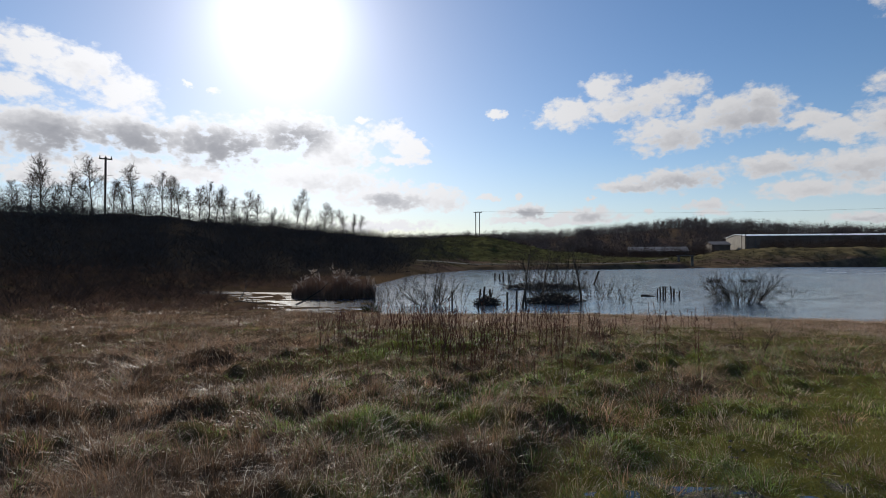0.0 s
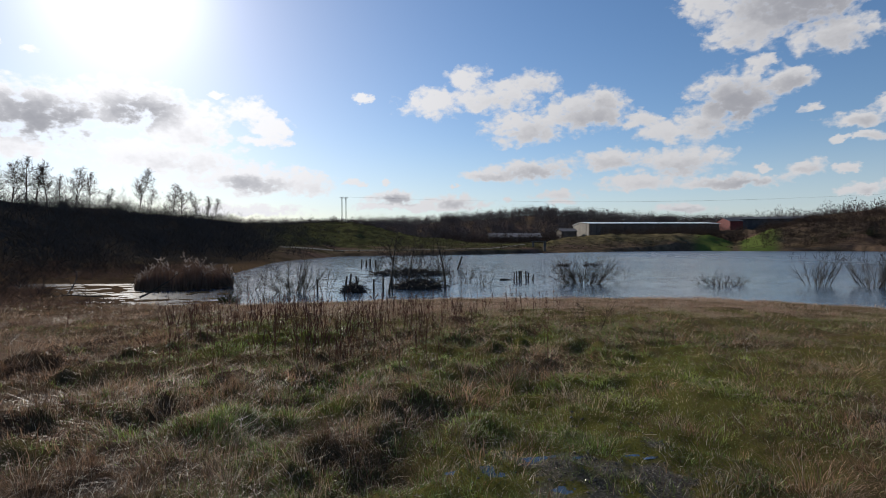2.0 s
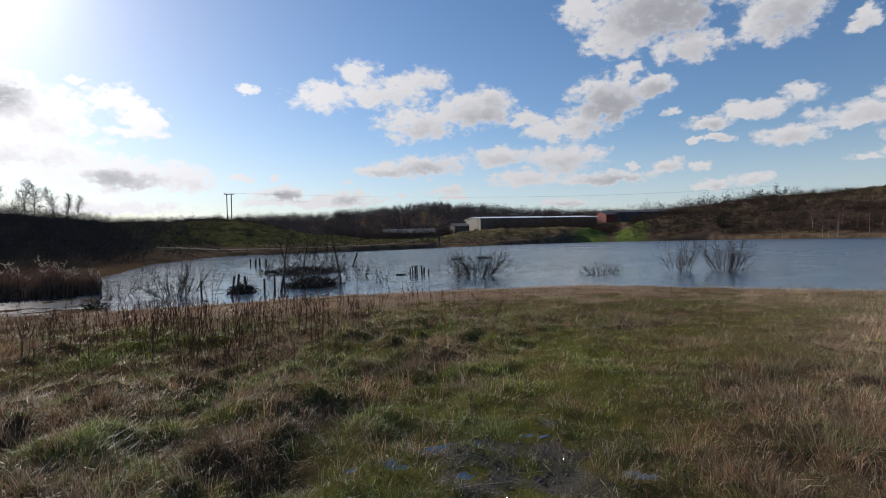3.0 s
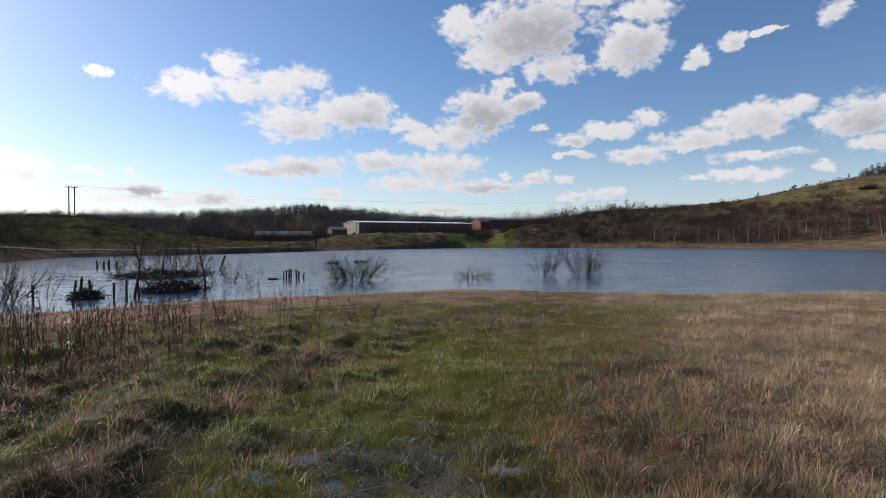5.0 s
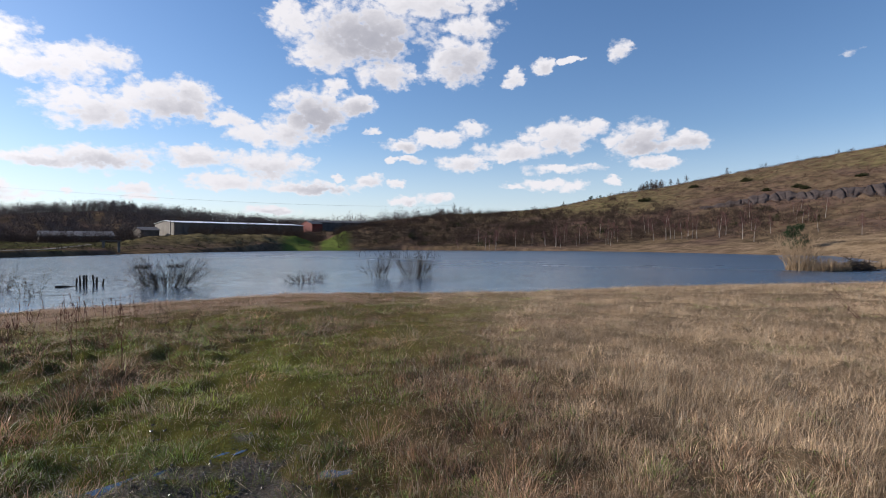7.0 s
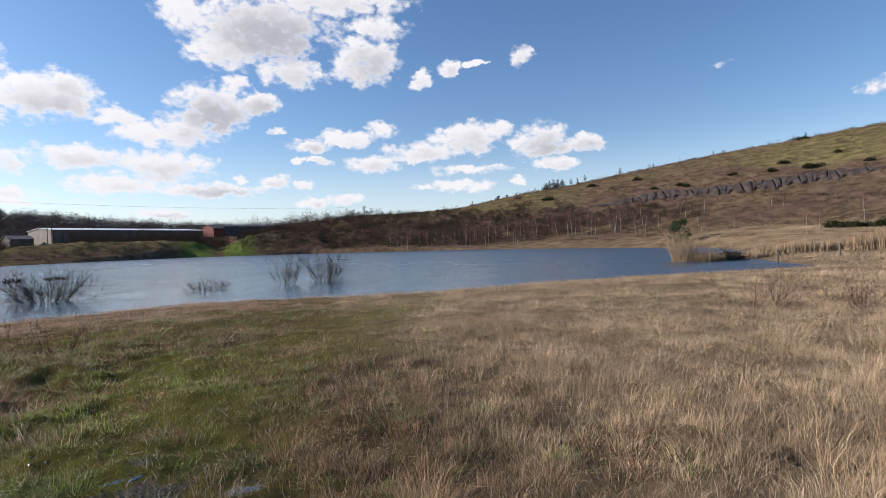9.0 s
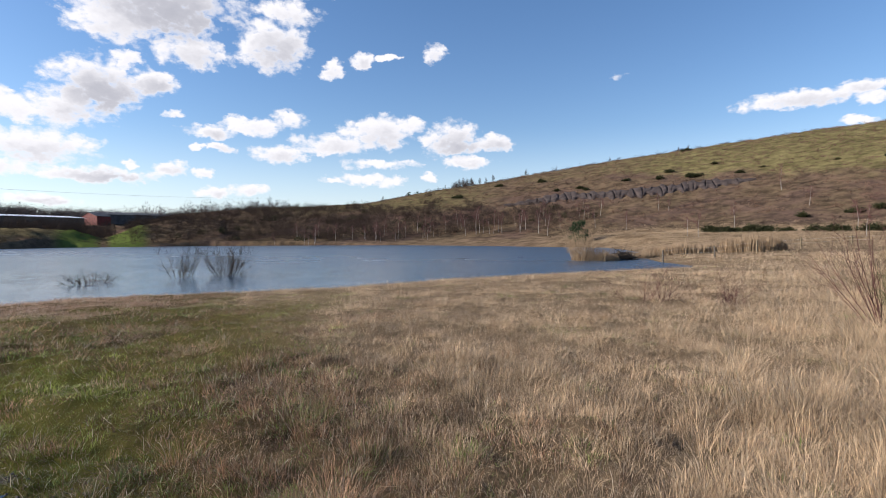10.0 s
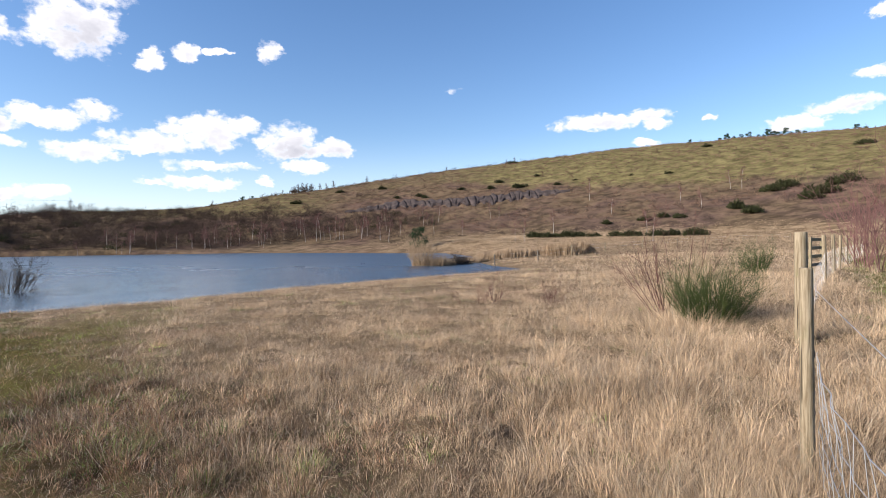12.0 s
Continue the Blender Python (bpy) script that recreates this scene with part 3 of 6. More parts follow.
def zones(x, y):
    """Shares of green turf, rusty grass, straw, bare mud and dark scrub at a place of the plan."""
    x, y = np.asarray(x, float), np.asarray(y, float)
    dist, azimuth = np.hypot(x, y), np.degrees(np.arctan2(x, y))
    way, gap = path_share(x, y), lake_gap(x, y)
    patch, fine = waves(x, y, 3.2, 9), waves(x, y, 1.1, 10)
    # straw meadow south-east of the way, rusty grass north-west
    across = (x - 1.2) * 0.62 - (y - 2.0) * 0.78
    straw = ease(across + 0.5 * patch, 0.6, 2.4)
    shore_rust = ease(9.5 - gap + 1.5 * patch, 0, 4) * (1 - ease(azimuth, 42, 60))
    rust = (1 - straw) * np.clip(0.36 + 0.4 * patch + 0.25 * fine + 0.6 * ease(-azimuth, 8, 24) + 0.75 * shore_rust, 0, 1)
    rust = rust * (1 - 0.55 * ease(azimuth, 8, 20) * (1 - ease(dist, 5.5, 8.5)))
    brown = ease(across + 0.4 * fine, -0.3, 0.5) * (1 - ease(across + 0.8 * patch, 1.6, 4.0)) * (1 - ease(dist, 12, 17))
    straw = np.maximum(straw, 0.75 * shore_rust * ease(azimuth, -6, 6)) * (1 - 0.6 * brown)
    rust = np.maximum(rust * (1 - 0.6 * shore_rust * ease(azimuth, -6, 6)), 0.62 * brown)
    green = np.clip((1 - straw) * (1 - rust) + 0.85 * way * (1 - ease(dist, 17, 22)), 0, 1)
    green = np.maximum(green, 0.45 * straw * ease(fine + patch, 0.9, 1.8))
    over = ease((y + 1.04) * -0.78 - (x - 0.72) * 0.63 + 0.3 * fine, 0.1, 0.7) * (x > 0.4)
    straw, green = straw * (1 - 0.75 * over), np.maximum(green, 0.85 * over)
    mud = 0.75 * way * ease(1.1 - np.hypot(x - 2.0, y - 3.2) + 1.1 * fine, 0, 1.4) + 0.6 * way * ease(fine + 0.5 * patch, 0.3, 1.2) * ease(straw, 0.1, 0.8)
    return green, rust, straw, np.clip(mud, 0, 1), gap


def slopes(x, y, z):
    """Shares of turf, lawn, tawny beach grass and shade-darkened bramble floor on the far slopes."""
    dist, azimuth = np.hypot(x, y), np.degrees(np.arctan2(x, y))
    p1, p2 = waves(x, y, 60, 11), waves(x, y, 17, 12)
    # turf on the crown of the heap, above a line that drops towards the south
    line = np.interp(azimuth, [60, 75, 90, 100, 112, 135], [30, 31, 34, 30, 24, 19])
    turf = ease(z + 2.2 * p1 + 1.6 * p2, line - 3, line + 2) * (0.35 + 0.65 * ease(azimuth + 2 * p2, 90, 101)) * ease(azimuth, 66, 74) * (1 - ease(azimuth, 150, 160))
    turf = np.maximum(turf, 0.7 * ease(azimuth, 55, 62) * (1 - ease(azimuth, 76, 84)) * ease(z + 2 * p2, 13, 19))
    dam = 1.2 * (1 - ease(azimuth, 24, 30)) * ease(azimuth, -14, -4) * (dist < 260) * ease(z + 1.2 * p2, 0.3, 2.0)
    bank = ease(azimuth, 22, 26) * (1 - ease(azimuth, 42, 43)) * (dist < 280) * ease(z + 1.0 * p2, 1.6, 4.0) * 0.6
    lawn = (ease(azimuth, 39.2, 40.6) * (1 - ease(azimuth, 42.6, 43.1)) + ease(azimuth, 43.4, 43.9) * (1 - ease(azimuth, 46.0, 47.2))) * (dist < 272) * (dist > 225)
    top = np.interp(azimuth, [60, 80, 90, 97, 135], [0.8, 1.4, 2.2, 4.4, 4.8])
    tawny = ease(azimuth + 3 * p2, 56, 76) * (1 - ease(z + 0.5 * p2, top - 0.8, top + 0.9)) * np.interp(azimuth, [70, 90, 98], [0.35, 0.5, 1.0]) * ease(dist, 45, 60)
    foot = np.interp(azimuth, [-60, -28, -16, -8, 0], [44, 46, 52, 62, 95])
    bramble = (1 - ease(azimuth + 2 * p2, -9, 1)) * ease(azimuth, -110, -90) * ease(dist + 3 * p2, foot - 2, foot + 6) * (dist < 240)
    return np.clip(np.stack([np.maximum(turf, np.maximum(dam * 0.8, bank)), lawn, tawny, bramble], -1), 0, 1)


def polar_sheet():
    radii = [0.0, 0.5]
    while radii[-1] < 3600:
        radii.append(radii[-1] + max(0.08, radii[-1] * (0.019 if radii[-1] < 42 else 0.0095 if radii[-1] < 345 else 0.05)))
    turns = np.radians(np.concatenate([np.arange(-72, 150, 0.36), np.arange(150, 288, 2.0)]))
    r, a = np.meshgrid(np.array(radii[1:]), turns, indexing="ij")
    x, y = r * np.sin(a), r * np.cos(a)
    z = height(x, y)
    far = r > 1500
    z = np.where(far, np.minimum(z, 2.0), z)
    n_r, n_a = r.shape
    verts = np.concatenate([np.stack([x, y, z], -1).reshape(-1, 3), [[0, 0, float(height(np.array([0.01]), np.array([0.01]))[0])]]])
    i, j = np.meshgrid(np.arange(n_r - 1), np.arange(n_a), indexing="ij")
    k = (j + 1) % n_a
    quads = np.stack([i * n_a + j, (i + 1) * n_a + j, (i + 1) * n_a + k, i * n_a + k], -1).reshape(-1, 4)[:, ::-1]
    rim, mid = np.arange(n_a), np.full(n_a, n_r * n_a)
    tris = np.concatenate([quads[:, [0, 1, 2]], quads[:, [0, 2, 3]], np.stack([mid, (rim + 1) % n_a, rim], -1)])
    return verts, tris


def mesh_from(name, verts, faces, material=None, smooth=False, attributes=()):
    """A mesh from arrays: faces all of one size."""
    me = bpy.data.meshes.new(name)
    verts, faces = np.asarray(verts, np.float32), np.asarray(faces, np.int32)
    me.vertices.add(len(verts))
    me.vertices.foreach_set("co", verts.ravel())
    size = faces.shape[1]
    me.loops.add(faces.size)
    me.loops.foreach_set("vertex_index", faces.ravel())
    me.polygons.add(len(faces))
    me.polygons.foreach_set("loop_start", np.arange(0, faces.size, size, dtype=np.int32))
    me.update(calc_edges=True)
    me.polygons.foreach_set("use_smooth", np.full(len(faces), smooth))
    for key, values in attributes:
        layer = me.attributes.new(key, "FLOAT_COLOR", "POINT")
        layer.data.foreach_set("color", np.asarray(values, np.float32).ravel())
    if material:
        me.materials.append(material)
    me.validate()
    return me


verts, tris = polar_sheet()
green, rust, straw, mud, gap = zones(verts[:, 0], verts[:, 1])
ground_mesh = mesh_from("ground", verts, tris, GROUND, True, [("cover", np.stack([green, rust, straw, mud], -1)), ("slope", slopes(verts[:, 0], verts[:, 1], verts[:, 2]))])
ground = tagged(new("ground", ground_mesh), "rough grassland and hill slopes round a lake", "ground", kind="structure")

water_edge = [(-60, -60), (330, -60), (330, 330), (-60, 330)]
water_mesh = mesh_from("lake_water", [(px, py, WATER) for px, py in water_edge], [(0, 1, 2, 3)], LAKE_WATER)
water = tagged(new("water", water_mesh), "rippled grey-blue lake water reflecting the sky", "water", kind="structure")

# ---- builders ----


def z_at(x, y):
    return float(height(np.array([x]), np.array([y]))[0])


def polar(azimuth, dist):
    """A place of the plan from its bearing in degrees and its distance."""
    return dist * math.sin(radians(azimuth)), dist * math.cos(radians(azimuth))


def holder(name, x, y, z, label, category, group="", turn=0.0):
    ob = new(name)
    ob.empty_display_size = 0.3
    ob.matrix_basis = pose(x, y, z, 0, 0, turn)
    return tagged(ob, label, category, group)


def mesh_part(name, mesh, parent, label=""):
    ob = new(name, mesh)
    ob.parent = parent
    return tagged(ob, label)


def part(name, bm, mat, parent, label="", smooth=False):
    me = bpy.data.meshes.new(name)
    bm.to_mesh(me)
    bm.free()
    me.materials.append(mat)
    if smooth:
        me.polygons.foreach_set("use_smooth", [True] * len(me.polygons))
    return mesh_part(name, me, parent, label)


def tubes(segs, sides=4):
    """Open tapered tubes: rows of two ends and two radii, as vertices and triangles."""
    s = np.asarray(segs, float)
    p, q, r0, r1 = s[:, 0:3], s[:, 3:6], s[:, 6], s[:, 7]
    d = q - p
    d /= np.linalg.norm(d, axis=1, keepdims=True) + 1e-9
    ref = np.where(np.abs(d[:, 2:3]) > 0.9, [[1.0, 0, 0]], [[0, 0, 1.0]])
    u = np.cross(d, ref)
    u /= np.linalg.norm(u, axis=1, keepdims=True) + 1e-9
    v = np.cross(d, u)
    ang = np.arange(sides) * 2 * np.pi / sides
    ring = u[:, None] * np.cos(ang)[None, :, None] + v[:, None] * np.sin(ang)[None, :, None]
    verts = np.concatenate([p[:, None] + ring * r0[:, None, None], q[:, None] + ring * r1[:, None, None]], 1).reshape(-1, 3)
    k = np.arange(sides)
    n = (k + 1) % sides
    quad = np.concatenate([np.stack([k, n, n + sides], -1), np.stack([k, n + sides, k + sides], -1)])
    faces = (np.arange(len(s))[:, None, None] * 2 * sides + quad[None]).reshape(-1, 3)
    return verts, faces


def rod(points, radii, sides=6):
    """One joined tube along the points, as vertices and triangles."""
    p, r = np.asarray(points, float), np.asarray(radii, float)
    d = np.gradient(p, axis=0)
    d /= np.linalg.norm(d, axis=1, keepdims=True)
    u = np.cross(d, [[0.31, 0.95, 0.05]])
    u /= np.linalg.norm(u, axis=1, keepdims=True)
    v = np.cross(d, u)
    a = np.arange(sides) * 2 * np.pi / sides
    verts = (p[:, None] + r[:, None, None] * (u[:, None] * np.cos(a)[None, :, None] + v[:, None] * np.sin(a)[None, :, None])).reshape(-1, 3)
    i, j = np.meshgrid(np.arange(len(p) - 1), np.arange(sides), indexing="ij")
    k = (j + 1) % sides
    q = [i * sides + j, i * sides + k, (i + 1) * sides + k, (i + 1) * sides + j]
    return verts, np.concatenate([np.stack([q[0], q[1], q[2]], -1).reshape(-1, 3), np.stack([q[0], q[2], q[3]], -1).reshape(-1, 3)])


def along(rows):
    """Points and radii of a chain of tube rows."""
    return [r[0:3] for r in rows] + [rows[-1][3:6]], [r[6] for r in rows] + [rows[-1][7]]


def limb(rng, start, way, length, radius, steps, bend, end=0.3, up=0.0):
    """A bent tapering limb as tube rows, and its joints."""
    rows, p, d = [], np.array(start, float), np.array(way, float)
    d /= np.linalg.norm(d)
    joints = [(p.copy(), d.copy(), radius)]
    for i in range(steps):
        d = d + rng.normal(0, bend, 3) + (0, 0, up)
        d /= np.linalg.norm(d)
        q = p + d * length / steps
        ra, rb = radius * (1 - (1 - end) * i / steps), radius * (1 - (1 - end) * (i + 1) / steps)
        rows.append([*p, *q, ra, rb])
        p = q
        joints.append((p.copy(), d.copy(), rb))
    return rows, joints


def aside(rng, d, angle):
    """A way that leaves the way d at about that angle."""
    v = rng.normal(0, 1, 3)
    v -= d * (v @ d)
    v /= np.linalg.norm(v)
    a = radians(angle) * rng.uniform(0.7, 1.3)
    return d * math.cos(a) + v * math.sin(a)


def bare_tree(rng, tall, girth, low=0.25, boughs=16, twigs=7, spread=40, droop=0.02, thin=0.012, lean=0.0, fine=True):
    """Trunk rows and branch rows of a leafless tree."""
    trunk, joints = limb(rng, (0, 0, -0.3), (lean, rng.normal(0, 0.03), 1), tall + 0.3, girth, 9, 0.045, 0.12, 0.03)
    rows = []
    for b in range(boughs):
        f = low + (0.97 - low) * (b + rng.uniform(0, 1)) / boughs
        k = min(int(f * 9), 8)
        p, d, r = joints[k]
        p = p + (joints[k + 1][0] - p) * (f * 9 - k)
        length = tall * (0.42 - 0.30 * f) * rng.uniform(0.7, 1.25)
        way = aside(rng, d, spread)
        way[2] = abs(way[2])
        br, bj = limb(rng, p, way, length, max(r * 0.45, thin * 1.5), 4, 0.16, 0.35, 0.06)
        rows += br
        for t in range(twigs):
            q, qd, qr = bj[rng.integers(1, 5)]
            tr, tj = limb(rng, q, aside(rng, qd, 38), length * rng.uniform(0.25, 0.55), thin * 1.2, 2, 0.2, 0.6, -droop)
            rows += tr
            if fine:
                for _ in range(2):
                    q2, d2, _r = tj[rng.integers(1, 3)]
                    rows += limb(rng, q2, aside(rng, d2, 35), length * rng.uniform(0.12, 0.3), thin, 1, 0.1, 0.6, -droop)[0]
    return trunk, rows


def tree_thing(rng, name, label, category, group, trunk_mat, twig_mat, **shape):
    trunk, rows = bare_tree(rng, **shape)
    ob = holder(name, 0, 0, 0, label, category, group)
    mesh_part("trunk", mesh_from("trunk", *rod(*along(trunk)), trunk_mat, True), ob)
    mesh_part("crown", mesh_from("crown", *tubes(rows, 3), twig_mat), ob)
    return ob


def shrub_rows(rng, stems, tall, spread, radius=0.02, twigs=6, bend=0.10, base=0.25, up=0.05):
    """Rows of a many-stemmed leafless shrub that fans out from its foot."""
    rows = []
    for _ in range(stems):
        a, tilt = rng.uniform(0, 2 * np.pi), spread * math.sqrt(rng.uniform(0.02, 1))
        way = (math.cos(a) * math.sin(tilt), math.sin(a) * math.sin(tilt), math.cos(tilt))
        start = (math.cos(a) * base * rng.uniform(0, 1), math.sin(a) * base * rng.uniform(0, 1), -0.35)
        length = (tall + 0.35) * rng.uniform(0.65, 1.12)
        sr, sj = limb(rng, start, way, length, radius * rng.uniform(0.7, 1.3), 5, bend, 0.35, up)
        rows += sr
        for _t in range(twigs):
            q, d, r = sj[rng.integers(2, 6)]
            tr, tj = limb(rng, q, aside(rng, d, 32), length * rng.uniform(0.15, 0.4), max(r * 0.6, radius * 0.3), 2, 0.15, 0.5, 0.05)
            rows += tr
            q2, d2, r2 = tj[1]
            rows += limb(rng, q2, aside(rng, d2, 35), length * rng.uniform(0.08, 0.2), radius * 0.3, 1, 0.1, 0.6)[0]
    return rows


def shrub_thing(rng, name, x, y, z, label, mat, group="", category="shrub", **shape):
    ob = new(name, mesh_from(name, *tubes(shrub_rows(rng, **shape), 3), mat))
    ob.location = (x, y, z)
    return tagged(ob, label, category, group)


def flakes(rng, centres, radii, tall, count, size, mat_name, mat, upright=0.5, slim=0.3, dome=True):
    """Clumps of many thin slips round the centres: twigs, needles or small leaves, as one mesh."""
    c = np.repeat(np.asarray(centres, float), count, 0)
    r = np.repeat(np.broadcast_to(radii, len(centres)), count)
    h = np.repeat(np.broadcast_to(tall, len(centres)), count)
    n = len(c)
    a, rad = rng.uniform(0, 2 * np.pi, n), np.sqrt(rng.uniform(0, 1, n))
    lift = rng.uniform(0, 1, n)
    if dome:
        lift = lift * np.sqrt(np.maximum(1 - (rad * 0.93) ** 2, 0.05)) * rng.uniform(0.75, 1.1, n)
    p = c + np.stack([np.cos(a) * rad * r, np.sin(a) * rad * r, lift * h], -1)
    d = rng.normal(0, 1, (n, 3))
    out = np.stack([np.cos(a) * rad, np.sin(a) * rad, 0.6 + 0 * a], -1)
    d = d * (1 - upright) + out * upright * 2
    d /= np.linalg.norm(d, axis=1, keepdims=True)
    e = np.cross(d, rng.normal(0, 1, (n, 3)))
    e /= np.linalg.norm(e, axis=1, keepdims=True)
    s = (np.asarray(size) * rng.uniform(0.6, 1.5, n))[:, None]
    verts = np.stack([p - e * s * slim * 0.5, p + e * s * slim * 0.5, p + d * s], 1).reshape(-1, 3)
    return mesh_from(mat_name, verts, np.arange(3 * n).reshape(-1, 3), mat)


def stuff(name, mesh, label, category):
    return tagged(new(name, mesh), label, category, kind="stuff")


def box(bm, x0, y0, z0, x1, y1, z1, bevel=0.0):
    """A box with slightly broken edges, added to bm."""
    made = bmesh.ops.create_cube(bm, size=1, matrix=Matrix.LocRotScale(((x0 + x1) / 2, (y0 + y1) / 2, (z0 + z1) / 2), None, (x1 - x0, y1 - y0, z1 - z0)))
    if bevel:
        edges = list({e for v in made["verts"] for e in v.link_edges})
        bmesh.ops.bevel(bm, geom=edges, offset=bevel, segments=1, affect="EDGES")
    return bm


def round_post(rng, tall, radius, sides=14, rings=12, wobble=0.05, lean=(0.0, 0.0)):
    """A round timber post with a slightly uneven skin, a worn top edge and a cut face."""
    bm = bmesh.new()
    rows = []
    heights = [-0.4 + (tall + 0.4 - 0.012) * k / (rings - 1) for k in range(rings)] + [tall]
    phase = rng.uniform(0, 6, 3)
    for k, hz in enumerate(heights):
        rr = radius * (1 - 0.05 * k / rings) * (0.9 if hz == tall else 1.0)
        row = []
        for j in range(sides):
            a = 2 * math.pi * j / sides
            w = 1 + wobble * (0.5 * math.sin(2 * a + phase[0] + hz) + 0.35 * math.sin(5 * a + phase[1] + 3 * hz) + 0.2 * rng.normal())
            row.append(bm.verts.new((rr * w * math.cos(a) + lean[0] * hz, rr * w * math.sin(a) + lean[1] * hz, hz)))
        rows.append(row)
    for lo, hi in zip(rows, rows[1:]):
        for j in range(sides):
            bm.faces.new((lo[j], lo[(j + 1) % sides], hi[(j + 1) % sides], hi[j]))
    bm.faces.new(rows[-1])
    return bm


def gabled(name, corner, along, across, eaves, ridge, base, wall_mat, roof_mat, label, end_mat=None, ridge_end=None):
    """A long shed: four walls, two roof slopes with thickness and a verge, placed by one corner and two edges of its plan."""
    c, u, v = Vector((*corner, 0)), Vector((*along, 0)), Vector((*across, 0))
    ob = holder(name, corner[0], corner[1], base, label, "building")
    o = Vector((0, 0, 0))
    z0, ze, zr = -1.0, eaves - base, ridge - base
    un, vn = u.normalized(), v.normalized()

    def panel(nm, quad, mat, out, t=0.25):
        bm = bmesh.new()
        a = [bm.verts.new(p) for p in quad]
        b = [bm.verts.new(p - out * t) for p in quad]
        bm.faces.new(a)
        bm.faces.new(b[::-1])
        for i in range(len(a)):
            k = (i + 1) % len(a)
            bm.faces.new((a[k], a[i], b[i], b[k]))
        bmesh.ops.recalc_face_normals(bm, faces=bm.faces)
        return part(nm, bm, mat, ob)

    def at(p, z):
        return Vector((p.x, p.y, z))

    m = v * 0.5
    panel("side_wall", [at(o, z0), at(u, z0), at(u, ze), at(o, ze)], wall_mat, -vn)
    panel("side_wall", [at(v, z0), at(u + v, z0), at(u + v, ze), at(v, ze)], wall_mat, vn)
    for p, out in ((o, -un), (u, un)):
        panel("end_wall", [at(p, z0), at(p + v, z0), at(p + v, ze), at(p + m, zr - 0.1), at(p, ze)], end_mat or wall_mat, out)
    over = un * 0.5
    for a, b in ((o - vn * 0.5, m), (v + vn * 0.5, m)):
        drop = 0.5 * (zr - ze) / m.length
        panel("roof", [at(a - over, ze - drop + 0.15), at(a + u + over, ze - drop + 0.15), at(b + u + over, zr + 0.15), at(b - over, zr + 0.15)], roof_mat, Vector((0, 0, 1)), 0.18)
    return ob


# ---- the far shore: buildings ----
warehouse = gabled("warehouse", (164, 286.4), (79.7, -14.4), (5.6, 31.0), 14.7, 16.1, 4.5, SHED_WALL, SHED_ROOF,
                   "long grey industrial shed with pale roof and cream gable", SHED_PALE)
for k in range(9):
    # roller doors and bay joints along the lake side
    bm = box(bmesh.new(), -0.12, -0.12, 0.0, 0.12, 0.12, 9.3, 0.03)
    rib = part("bay_post", bm, SLATE, warehouse)
    rib.location = Vector((79.7, -14.4, 0)) * ((k + 0.5) / 9) + Vector((-0.03, -0.17, 0))
gabled("annexe", (152.5, 300), (9.5, -1.7), (2.2, 12.0), 10.4, 12.2, 4.5, SHED_WALL, GREY_ROOF, "small grey lean-to building beside the shed", SHED_WALL)
gabled("low_shed", (107, 305), (30, -9), (5, 16), 6.6, 9.2, 2.5, SHED_WALL, GREY_ROOF, "low grey-roofed shed half hidden by scrub")
gabled("red_barn", (252, 272), (7.5, -1.9), (5, 18), 16.2, 18.8, 5.0, RED_WALL, SLATE, "red-walled barn with a dark roof", RED_WALL)
gabled("dark_shed", (261.5, 274), (42, -22), (8, 16), 17.6, 19.2, 5.0, SLATE, SLATE, "long dark sheet-clad shed above the lawn")

# yard poles before the warehouse
for azimuth, dist in ((29.45, 300), (29.75, 302)):
    x, y = polar(azimuth, dist)
    rng = np.random.default_rng(int(dist))
    ob = holder("yard_pole", x, y, z_at(x, y), "thin dark lighting pole beside the grey shed", "pole", "yard poles")
    part("shaft", round_post(rng, 17.2 - z_at(x, y), 0.16, 8, 4, 0.0), POLE_WOOD, ob)
    part("lamp_head", box(bmesh.new(), -0.5, -0.15, 17.1 - z_at(x, y), 0.5, 0.15, 17.35 - z_at(x, y), 0.03), IRON, ob)

# sluice of stained concrete in the bank
x, y = polar(24.6, 176)
sluice = holder("sluice", x, y, z_at(x, y), "dark stained concrete sluice in the grassy bank", "sluice", turn=-24)
part("wing_wall", box(bmesh.new(), -2.2, -0.4, -0.8, -1.5, 2.2, 2.4, 0.05), CONCRETE, sluice)
part("wing_wall", box(bmesh.new(), 1.5, -0.4, -0.8, 2.2, 2.2, 2.4, 0.05), CONCRETE, sluice)
part("deck", box(bmesh.new(), -2.6, -0.3, 2.4, 2.6, 2.2, 2.65, 0.04), CONCRETE, sluice)
for k in (-2.3, 0.0, 2.3):
    part("rail_post", box(bmesh.new(), k - 0.06, -0.2, 2.65, k + 0.06, -0.08, 3.7), IRON, sluice)
part("handrail", box(bmesh.new(), -2.4, -0.2, 3.62, 2.4, -0.08, 3.72, 0.01), IRON, sluice)


